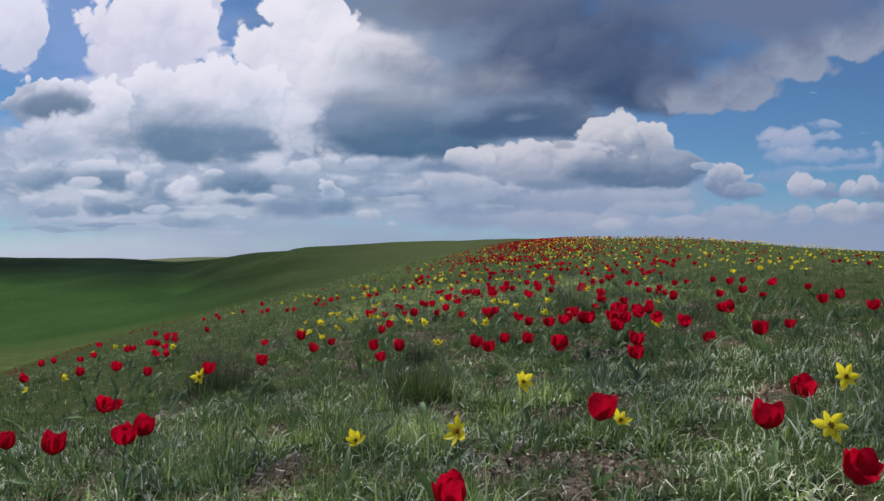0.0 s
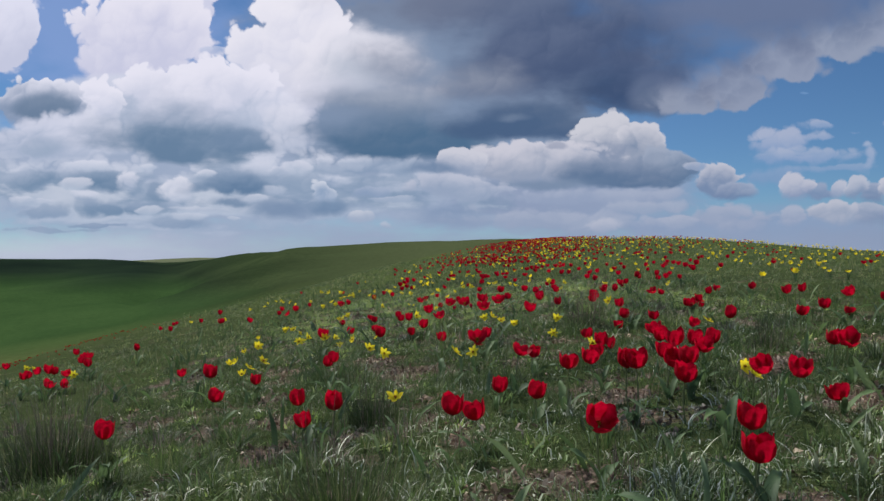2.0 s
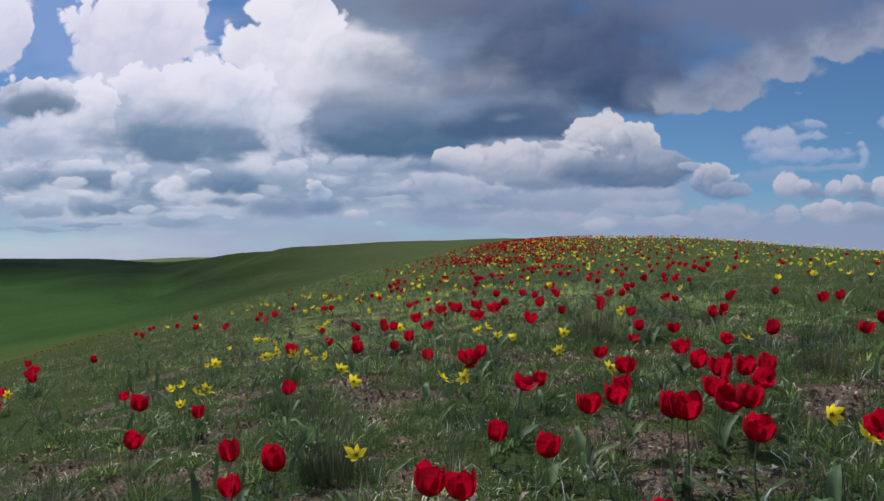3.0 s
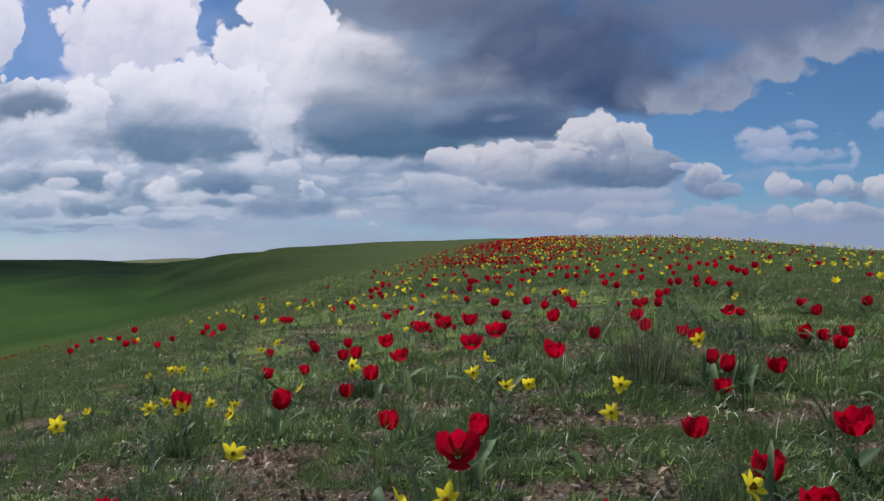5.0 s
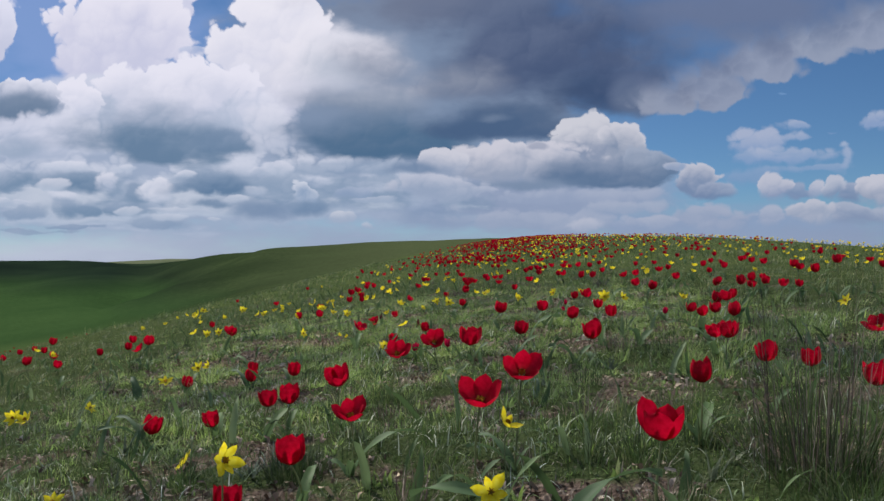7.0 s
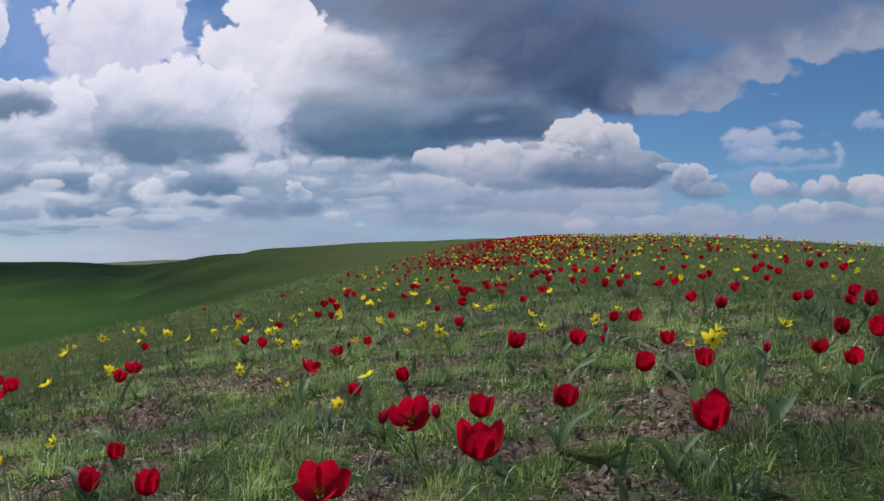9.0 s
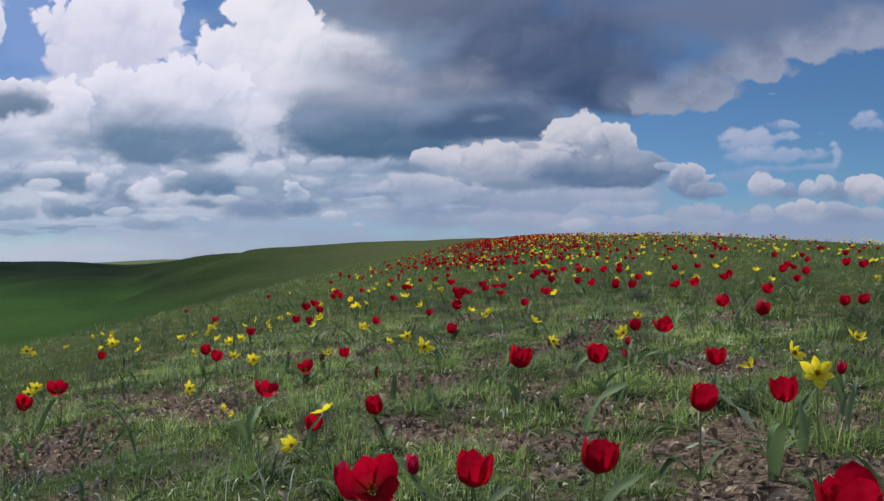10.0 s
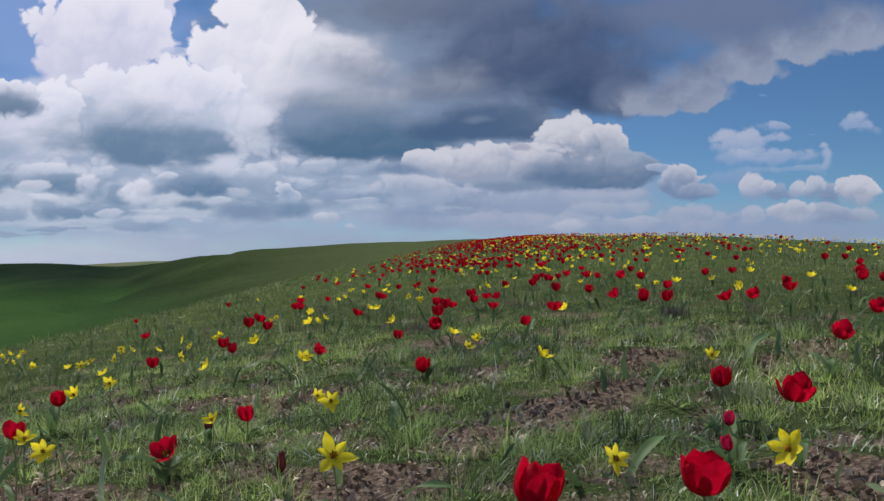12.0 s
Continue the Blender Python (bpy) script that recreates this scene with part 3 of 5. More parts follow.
DARK_GRASS = blade_material("dark_grass", ((0.0, (0.022, 0.038, 0.015)), (0.5, (0.045, 0.076, 0.028)), (0.9, (0.075, 0.11, 0.046)), (1.0, (0.20, 0.20, 0.12))), 0.5, 0.35)
STEM = blade_material("tulip_stem", ((0.0, (0.09, 0.13, 0.05)), (1.0, (0.17, 0.20, 0.09))), 0.5, 0.0, 0.35)
RED = petal_material("red_petal", (0.34, 0.001, 0.014), (0.46, 0.002, 0.023), (0.54, 0.004, 0.032), (0.18, 0.025, 0.01))
BUD = petal_material("bud_petal", (0.36, 0.004, 0.040), (0.50, 0.010, 0.065), (0.58, 0.04, 0.11), (0.20, 0.10, 0.06))
YELLOW = petal_material("yellow_petal", (0.74, 0.59, 0.012), (0.84, 0.735, 0.035), (0.87, 0.80, 0.11), (0.66, 0.58, 0.03))
ANTHER = petal_material("anther", (0.22, 0.11, 0.02), (0.42, 0.24, 0.03), (0.58, 0.38, 0.06), (0.30, 0.18, 0.03))


# ---- the ground ----
RIDGE = radians(8)                                     # the ridge runs this far to the right of the view's axis


def smooth(a):
    a = np.clip(a, 0, 1)
    return a * a * (3 - 2 * a)


def waves(x, y, size, seed):
    """Cheap rolling noise, about -1 to 1."""
    r = np.random.RandomState(seed)
    z = np.zeros_like(x)
    for k in range(7):
        a, f, p = r.uniform(0, 6.28), r.uniform(0.6, 1.7) * 6.28 / size, r.uniform(0, 6.28)
        z = z + np.sin((x * np.cos(a) + y * np.sin(a)) * f + p)
    return z / 3.5


BARE = ((0.88, 4.57, 0.15), (1.56, 4.83, 0.12), (0.17, 5.92, 0.08), (-0.48, 5.59, 0.11), (-0.15, 6.4, 0.2),
        (0.19, 6.26, 0.1), (0.83, 6.16, 0.11), (0.76, 6.59, 0.1), (-1.64, 8.08, 0.19), (1.02, 6.45, 0.07),
        (1.46, 5.94, 0.1), (0.66, 6.68, 0.07), (1.18, 6.42, 0.07), (-0.67, 10.83, 0.22), (-0.98, 11, 0.17),
        (0.41, 9.49, 0.07), (0.93, 9.02, 0.12), (1.55, 9.42, 0.09), (1.74, 9.41, 0.16), (1.17, 9.32, 0.1),
        (0.98, 10.03, 0.1), (-0.31, 11.65, 0.17), (-0.54, 9.67, 0.12), (-0.28, 11.32, 0.16), (0.69, 11.19, 0.1),
        (0.6, 10.33, 0.06), (0.96, 9.79, 0.06), (1.24, 9.89, 0.08), (1.41, 9.92, 0.1), (1.29, 9.48, 0.08),
        (0.67, 11.34, 0.13), (0.84, 11.26, 0.12), (1.38, 11.87, 0.07))     # trampled and burrowed patches: x, y, radius
BARE_TOP = ((0.54, 13.38, 0.14), (1.14, 12.88, 0.09), (0.93, 15.62, 0.19), (1.64, 13.94, 0.13), (1.79, 12.71, 0.13), (1.42, 11.97, 0.09), (1.23, 12.03, 0.09), (0.92, 11.68, 0.05), (2.34, 12.91, 0.13), (1.62, 10.94, 0.08), (0.02, 12.78, 0.15), (1.91, 14.92, 0.2), (3.17, 13.65, 0.15), (1.07, 13.92, 0.18),
            (-1.2, 7.94, 0.16), (0.93, 6.58, 0.1), (1.67, 5.11, 0.12), (-0.70, 4.86, 0.12), (0.78, 4.2, 0.12), (0.17, 2.02, 0.08), (0.37, 2.17, 0.10), (0.49, 2.00, 0.11), (0.39, 1.84, 0.09), (0.14, 2.83, 0.08), (0.03, 3.14, 0.06))
BARE_SIDE = ((-0.39, 11.56, 0.18), (-0.11, 11.06, 0.13), (-0.03, 11.53, 0.12), (-0.25, 11.25, 0.15), (-0.55, 11.75, 0.15), (-0.59, 10.64, 0.17), (-0.72, 11.19, 0.12),
             (0.59, 11.40, 0.11), (0.57, 10.48, 0.07), (0.87, 10.15, 0.09), (1.60, 12.14, 0.13), (1.29, 9.83, 0.10), (1.25, 9.47, 0.08), (1.56, 9.33, 0.08),
             (0.83, 9.35, 0.09), (1.39, 9.68, 0.08), (1.36, 11.99, 0.13), (1.32, 10.40, 0.07), (1.59, 10.90, 0.11), (1.50, 10.06, 0.08), (0.99, 10.69, 0.09), (1.17, 10.51, 0.08),
             (0.70, 11.33, 0.09), (0.66, 11.70, 0.08), (0.05, 12.76, 0.11), (1.26, 12.28, 0.10), (1.18, 11.72, 0.08), (1.79, 12.84, 0.15), (1.66, 11.10, 0.07), (0.48, 12.69, 0.09))


def lushness(x, y):
    """Where the grass grows thick (above 0) and where the soil lies bare (below about -0.6)."""
    greener = 0.6 * waves(x, y, 0.8, 11) + 0.6 * waves(x, y, 0.34, 12) + 0.5 * waves(x, y, 0.15, 16) + 0.13 - 0.12 * smooth((y - 5) / 2)
    for px, py, pr in BARE + BARE_TOP + BARE_SIDE:
        greener = greener - 1.7 * np.exp(-((x - px) ** 2 + (y - py) ** 2) / (0.9 * pr * pr))
    return greener


def height(x, y, rough=True):
    x, y = np.asarray(x, float), np.asarray(y, float)
    dx, dy = x - 0.4, y - 5.0
    s, r = dx * np.cos(RIDGE) - dy * np.sin(RIDGE), dx * np.sin(RIDGE) + dy * np.cos(RIDGE)
    # the flowery ridge: climbs ahead, falls off on both sides
    rr = np.minimum(np.maximum(r, -8), 28)
    over = np.maximum(r - 28, 0)
    z = 0.088 + 0.0139 * rr + 0.00062 * rr * rr + 0.0486 * over - 0.0004 * over * over
    sl, sr = np.minimum(s, 0), np.maximum(s, 0)
    z = z + 0.1085 * s - 0.0112 * sl * sl - 0.0085 * sr * sr - 0.0026 * s * np.clip(r, -8, 12)
    z = z + 0.16 * np.exp(-((s + 7.6) / 2.2) ** 2) * smooth((r - 5) / 5)
    z = z + 0.30 * smooth((s - 5) / 7) * smooth((r - 8) / 16) + 0.09 * smooth((r - 38) / 20)
    # the hollow and the hills beyond it, by bearing and distance
    d = np.hypot(dx, dy) + 1e-6
    b = np.degrees(np.arctan2(dx, dy))
    sky = np.interp(b, [-60, -26, -17.8, -14.3, -8.9, -1.2, 5.4, 30], [0.0, 0.0003, -0.001, 0.0042, 0.0142, 0.0248, 0.0285, 0.014])
    reach = np.interp(b, [-30, -20, -10, 5], [300, 260, 170, 140])
    low = np.interp(b, [-60, -28, -10, 5], [-0.12, -0.112, -0.06, -0.03])
    up = smooth((d - 38) / (reach - 38))
    el = low + (sky - low) * up ** 0.8
    beyond = np.maximum(d - reach, 0)
    v = 0.63 + el * np.minimum(d, reach) - beyond * 0.02 - 0.25 * np.maximum(38 - d, 0) * 0.2
    v = np.maximum(v, 0.63 + d * 0.0012 - 40)
    # a gully between the two hills, and the shoulder that runs out of it
    gully = np.exp(-((b + 17.2 - (d - 200) * 0.012) / 2.2) ** 2) * smooth((d - 95) / 60)
    shoulder = np.exp(-((d - 112 - 3.2 * (b + 19)) / 16) ** 2) * smooth((b + 21) / 3) * smooth((-6 - b) / 6)
    v = v - 2.6 * gully * smooth((reach + 40 - d) / 60) + 1.5 * shoulder
    v = np.where((b > -21) & (b < -13), np.maximum(v, 0.63 + (0.0006 + 0.0011 * np.clip(b + 18.0, -2, 2.2)) * d - 0.06 * np.abs(d - 480)), v)
    v = v + (waves(x, y, 45, 5) * 0.3 + waves(x, y, 90, 6) * 1.3 * smooth((d - 70) / 60) * smooth((reach - d) / 60)) * smooth((d - 50) / 60)
    k = 0.8
    h = smooth((d - 14) / 14)
    top = np.maximum(z, v)
    blend = np.maximum(k - np.abs(z - v), 0) ** 2 / (4 * k)
    z = np.where(d < 14, z, z + (top + blend - z) * h)
    z = np.maximum(z, -60 + 0 * z)
    if rough:
        z = z + (waves(x, y, 0.9, 1) * 0.012 + waves(x, y, 0.25, 2) * 0.006 + 0.012 * np.clip(lushness(x, y), -1, 1)) * smooth((40 - d) / 30)
    return z


def mesh_of(name, verts, faces, mat=None, shade=True):
    """verts: n x 3. faces: list of integer arrays, each m x 3 or m x 4."""
    me = bpy.data.meshes.new(name)
    verts = np.asarray(verts, np.float32)
    me.vertices.add(len(verts))
    me.vertices.foreach_set("co", verts.ravel())
    loops = np.concatenate([f.ravel() for f in faces]).astype(np.int32)
    sizes = np.concatenate([np.full(len(f), f.shape[1]) for f in faces]).astype(np.int32)
    starts = np.concatenate([[0], np.cumsum(sizes)[:-1]]).astype(np.int32)
    me.loops.add(len(loops))
    me.loops.foreach_set("vertex_index", loops)
    me.polygons.add(len(sizes))
    me.polygons.foreach_set("loop_start", starts)
    me.polygons.foreach_set("use_smooth", np.full(len(sizes), shade))
    me.update(calc_edges=True)
    if mat:
        me.materials.append(mat)
    return me


def part(name, me, parent, label=""):
    ob = new(name, me)
    ob.parent = parent
    return tagged(ob, label)


def grid_faces(rows, cols, closed=False):
    i, j = np.meshgrid(np.arange(rows - 1), np.arange(cols if closed else cols - 1), indexing="ij")
    k = (j + 1) % cols
    return np.stack([i * cols + j, i * cols + k, (i + 1) * cols + k, (i + 1) * cols + j], -1).reshape(-1, 4)


# one sheet, fine under the camera's way and coarser towards the horizon
bearing = np.radians(np.concatenate([np.linspace(-38, 38, 270), np.linspace(44, 316, 60)]))
radius = np.concatenate([np.linspace(0.4, 20, 230), 20 * (2400 / 20) ** (np.arange(1, 120) / 119)])
rg, bg = np.meshgrid(radius, bearing, indexing="ij")
gx, gy = 0.4 + rg * np.sin(bg), -1.5 + rg * np.cos(bg)
gv = np.stack([gx, gy, height(gx, gy)], -1).reshape(-1, 3)
rim_n = len(bearing)
centre = np.array([[0.4, -1.5, float(height(0.4, -1.5))]])
fan = np.stack([np.arange(rim_n), (np.arange(rim_n) + 1) % rim_n, np.full(rim_n, len(gv))], -1)
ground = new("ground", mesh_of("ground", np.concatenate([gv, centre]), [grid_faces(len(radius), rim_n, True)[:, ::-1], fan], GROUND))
near_way = smooth((gx + 2.2) / 1.2) * smooth((3.6 - gx) / 1.2) * smooth((gy + 1) / 2) * smooth((18 - gy) / 3)
worn = ground.data.attributes.new("bare", "FLOAT", "POINT")
worn.data.foreach_set("value", np.append((0.2 + near_way * (np.clip(0.17 - 0.5 * lushness(gx, gy), 0, 1) - 0.2)).ravel(), 0.2).astype(np.float32))
tagged(ground, "rolling steppe hills with green turf and bare brown soil", "ground", kind="structure")


# ---- blades ----
def blades(x, y, tall, wide, lean, curl, turn, seg=3, sink=0.004, base=None):
    """Tapered blades rooted on the ground: arrays of equal length. lean, curl: how far they tip and bend over (radians)."""
    n = len(x)
    z = height(x, y) if base is None else base
    t = np.linspace(0, 1, seg + 1)
    ang = lean[:, None] + curl[:, None] * t[None, :]
    step = tall[:, None] / seg
    out_ = np.concatenate([np.zeros((n, 1)), np.cumsum(np.sin(ang[:, :-1]) * step, 1)], 1)
    up = np.concatenate([np.zeros((n, 1)), np.cumsum(np.cos(ang[:, :-1]) * step, 1)], 1) - sink
    cx, cy = x[:, None] + out_ * np.cos(turn)[:, None], y[:, None] + out_ * np.sin(turn)[:, None]
    cz = z[:, None] + up
    w = wide[:, None] * (1 - t[None, :] ** 1.6) * 0.5
    twist = turn + np.pi / 2 + np.random.uniform(-0.5, 0.5, n)
    sx, sy = np.cos(twist)[:, None] * w, np.sin(twist)[:, None] * w
    left = np.stack([cx - sx, cy - sy, cz], -1)[:, :-1]
    right = np.stack([cx + sx, cy + sy, cz], -1)[:, :-1]
    tip = np.stack([cx[:, -1], cy[:, -1], cz[:, -1]], -1)[:, None]
    v = np.concatenate([left, right, tip], 1)
    m = 2 * seg + 1
    off = (np.arange(n) * m)[:, None]
    quads = [np.stack([off[:, 0] + i, off[:, 0] + seg + i, off[:, 0] + seg + i + 1, off[:, 0] + i + 1], -1) for i in range(seg - 1)]
    tri = np.stack([off[:, 0] + seg - 1, off[:, 0] + 2 * seg - 1, off[:, 0] + 2 * seg], -1)
    return v.reshape(-1, 3), quads + [tri]


def turf(name, label, cells, mat, tall, wide, per, spread, lean, curl, bare=-0.35, seg=3, seed=1, below=9.0, fade=0):
    """Tufts of blades over rectangles (x0, x1, y0, y1, tufts per square metre), thin where the soil lies bare.
    fade: 1 comes in and -1 goes out over the middle of the way, where the dark and the pale grass mingle."""
    rng = np.random.RandomState(seed)
    xs, ys = [], []
    for x0, x1, y0, y1, density in cells:
        n = int((x1 - x0) * (y1 - y0) * density)
        xs.append(rng.uniform(x0, x1, n))
        ys.append(rng.uniform(y0, y1, n))
    x, y = np.concatenate(xs), np.concatenate(ys)
    x = x + rng.normal(0, 0.3, len(x))
    greener = lushness(x, y)
    keep = (greener > bare + rng.uniform(-0.25, 0.25, len(x))) & (greener < below + rng.uniform(-0.25, 0.25, len(x)))
    if fade:
        share = smooth((y + 0.9 * waves(x, y, 1.6, 33) - 6.4) / 4.2)
        share = share * (1 - 0.75 * smooth((y - 12.5) / 4)) if fade > 0 else 1 - share
        keep &= rng.uniform(0, 1, len(x)) < share
    x, y, greener = x[keep], y[keep], greener[keep]
    size = np.repeat(np.clip(0.82 + 0.45 * greener + rng.normal(0, 0.22, len(x)), 0.4, 1.8), per)
    n = len(x) * per
    a, q = rng.uniform(0, 2 * np.pi, n), np.sqrt(rng.uniform(0, 1, n))
    bx, by = np.repeat(x, per) + np.cos(a) * q * spread, np.repeat(y, per) + np.sin(a) * q * spread
    turn = a + rng.normal(0, 0.7, n)
    v, f = blades(bx, by, tall * size * rng.uniform(0.5, 1.25, n), wide * rng.uniform(0.6, 1.3, n),
                  np.abs(rng.normal(lean * 0.5, lean * 0.6, n)) * (0.4 + q), curl * rng.uniform(0.2, 1.5, n), turn, seg)
    return tagged(new(name, mesh_of(name, v, f, mat)), label, "grass", kind="stuff")


EARLY, LATE = (-1.2, 2.4, 1.3, 10.4), (-1.2, 2.6, 5.4, 15.8)
turf("grass", "dark green steppe grass growing in loose tufts", [(*EARLY, 150)], GRASS, 0.074, 0.0020, 28, 0.055, 1.0, 1.25, bare=-0.55, seed=1, fade=-1)
turf("grass", "pale green steppe grass growing in loose tufts", [(*LATE, 150)], PALE_GRASS, 0.060, 0.0020, 28, 0.055, 1.15, 1.3, bare=-0.5, seed=9, fade=1)
turf("grass", "green steppe grass on the flanks of the ridge", [(-4.5, -1.2, 8, 20, 20), (2.4, 6.5, 9, 20, 20), (-1.2, 2.4, 13, 20, 40)],
     MID_GRASS, 0.08, 0.0052, 18, 0.065, 0.95, 1.0, bare=-0.7, seed=2)
turf("grass", "dark green steppe grass on the flanks of the ridge", [(-4.5, -1.2, 2, 8, 24), (2.4, 6.5, 3, 9, 24)],
     GRASS, 0.08, 0.005, 18, 0.065, 0.95, 1.0, bare=-0.7, seed=15)
turf("grass", "green steppe grass towards the top of the ridge", [(-5, 13, 20, 44, 8), (6.5, 11, 9, 20, 11)],
     MID_GRASS, 0.10, 0.012, 15, 0.14, 0.6, 0.7, bare=-0.9, seg=2, seed=3)
turf("grass", "low green grass and moss between the tufts", [(*EARLY, 200)], GRASS, 0.035, 0.0032, 13, 0.05, 1.3, 0.9, bare=-0.8, seg=2, seed=8, fade=-1)
turf("grass", "low pale grass between the tufts", [(*LATE, 170)], PALE_GRASS, 0.036, 0.0036, 13, 0.06, 1.3, 0.9, bare=-0.8, seg=2, seed=10, fade=1)
turf("grass", "low grass on the flanks of the ridge", [(-4.5, -1.2, 2, 18, 26), (2.6, 6, 3, 18, 26)], MID_GRASS, 0.036, 0.0036, 13, 0.06, 1.3, 0.9,
     bare=-0.8, seg=2, seed=10)
turf("grass", "rounded clumps of longer green grass", [(-1.2, 2.6, 1.2, 8, 6)], GRASS, 0.135, 0.0021, 85, 0.065, 0.9, 1.1, bare=-0.4, seg=4, seed=13)
turf("grass", "dark green hummocks of fine grass", [(-1.6, 3.0, 1.2, 17, 6)], DARK_GRASS, 0.10, 0.0026, 64, 0.06, 0.95, 1.1, bare=-0.6, seg=2, seed=27)
turf("grass", "small brown withered tufts among the green", [(-2.0, 3.4, 3, 19, 1.6)], STALK, 0.085, 0.0026, 60, 0.05, 0.9, 0.8, bare=-1.2, seg=2, seed=29)
turf("grass", "rounded clumps of longer pale grass", [(-1.2, 2.6, 8, 14, 9)], PALE_GRASS, 0.120, 0.0021, 75, 0.06, 0.95, 1.2, bare=-0.4, seg=4, seed=17)
turf("grass", "fresh light green grass among the sedge", [(-1.1, 0.5, 1.2, 3.3, 150)], PALE_GRASS, 0.085, 0.0036, 16, 0.05, 0.8, 1.2, bare=-0.25, seg=3, seed=33)
turf("sedge", "silvery curled sedge blades over short grass", [(-1.7, 0.0, 1.2, 3.9, 270), (0.0, 2.4, 1.2, 3.6, 420), (0.0, 2.4, 3.6, 4.5, 150)],
     SEDGE, 0.068, 0.0046, 9, 0.06, 1.2, 2.6, bare=-0.5, seg=3, seed=4)
turf("sedge", "scattered silvery curled sedge blades", [(-1.0, 2.6, 4.9, 14, 60)], SEDGE, 0.075, 0.0034, 7, 0.05, 0.9, 2.2, bare=-0.6, seg=4, seed=14)
turf("straw", "dry straw and litter lying on bare soil", [(-1.5, 2.5, 1.4, 14.5, 190)], STRAW, 0.055, 0.0036, 8, 0.06, 2.2, 0.6, bare=-3, seg=3, seed=5, below=-0.35)


# ---- tulips ----
def petal_shape(gape, long, wide, point, rows=8, cols=5, blunt=0.75, seed=0):
    """One petal of a bloom whose axis is z and whose base is the origin; gape 0 is a closed cup, 1 a flat star."""
    t = np.linspace(0, 1, rows)[:, None]
    a = np.linspace(-1, 1, cols)[None, :]
    cup = 0.43 * np.sin(np.pi * (0.05 + 0.70 * t ** 0.6)) + 0.02
    reach = long * (cup * (1 - gape) + gape * (0.10 + 0.88 * t ** 0.9))
    rise = long * ((1 - gape) * (0.02 + 0.98 * t) + gape * (0.42 * t - 0.20 * t * t * gape))
    half = wide * np.sin(np.pi * np.clip(0.10 + 0.90 * t, 0, 1) ** point) ** blunt + 0.0006
    round_ = np.maximum(reach, 0.006)
    turn = a * np.minimum(half / round_, 1.05)
    flat_y = a * half
    bow = 0.10 * long * gape * (1 - a * a) * np.sin(np.pi * t)
    px = (1 - gape) * reach * np.cos(turn) + gape * reach
    py = (1 - gape) * reach * np.sin(turn) + gape * flat_y
    # the rim ripples, the tip flares a little
    ripple = 0.035 * long * np.sin(5 * a + 2.3 * seed) * t ** 2 * np.abs(a)
    px = px + 0.035 * long * t ** 5 + ripple
    pz = rise + 0 * a - bow + 0.04 * long * a * a * t - 0.05 * long * t ** 3 * a * a + ripple * 0.6
    return np.stack([px, py, pz], -1).reshape(-1, 3), grid_faces(rows, cols)


def leaf_shape(long, wide, arch, rows=9, ripple=0.0, seed=0):
    """A folded, tapering leaf that arches outwards along +x."""
    t = np.linspace(0, 1, rows)[:, None]
    a = np.linspace(-1, 1, 5)[None, :]
    tip = 0.25 + arch * t ** 1.3
    dx, dz = np.sin(tip), np.cos(tip)
    cx = np.concatenate([[[0]], np.cumsum(dx[:-1], 0)]) * long / (rows - 1)
    cz = np.concatenate([[[0]], np.cumsum(dz[:-1], 0)]) * long / (rows - 1)
    w = wide * (np.sin(np.pi * (0.14 + 0.86 * t) ** 0.8) ** 0.8)
    fold = np.abs(a) * w * 0.55
    wave = ripple * np.sin(t * 11 + seed) * a * a * np.sign(a)
    return np.stack([cx - fold * np.cos(tip) * 0.6 + 0 * a, a * w + 0 * cx, cz + fold * np.sin(tip) * 0.6 + wave], -1).reshape(-1, 3), grid_faces(rows, 5)


def tube(points, r0, r1, sides=6):
    """A round stalk along points."""
    pts = np.asarray(points, float)
    rows = len(pts)
    rad = np.linspace(r0, r1, rows)[:, None]
    a = np.linspace(0, 2 * np.pi, sides, endpoint=False)[None, :]
    v = np.stack([pts[:, 0:1] + np.cos(a) * rad, pts[:, 1:2] + np.sin(a) * rad, pts[:, 2:3] + 0 * a], -1)
    return v.reshape(-1, 3), grid_faces(rows, sides, True)


def stamen_shape(gape):
    """The heart of a bloom: six lobes round a stout pistil."""
    z = np.linspace(0, 1, 6)[:, None]
    a = np.linspace(0, 2 * np.pi, 24, endpoint=False)[None, :]
    r = (0.0028 + 0.010 * gape * z) * (1 + 0.55 * z * np.cos(6 * a)) * np.where(z > 0.99, 0.45, 1)
    v = np.stack([r * np.cos(a), r * np.sin(a), 0.020 * z + 0 * a], -1).reshape(-1, 3)
    return v, grid_faces(6, 24, True)


RED_GAPES, YELLOW_GAPES = (0.0, 0.12, 0.26, 0.45, 0.7), (0.5, 0.72, 0.92)
PETALS, STAMENS, LEAVES = {}, {}, []
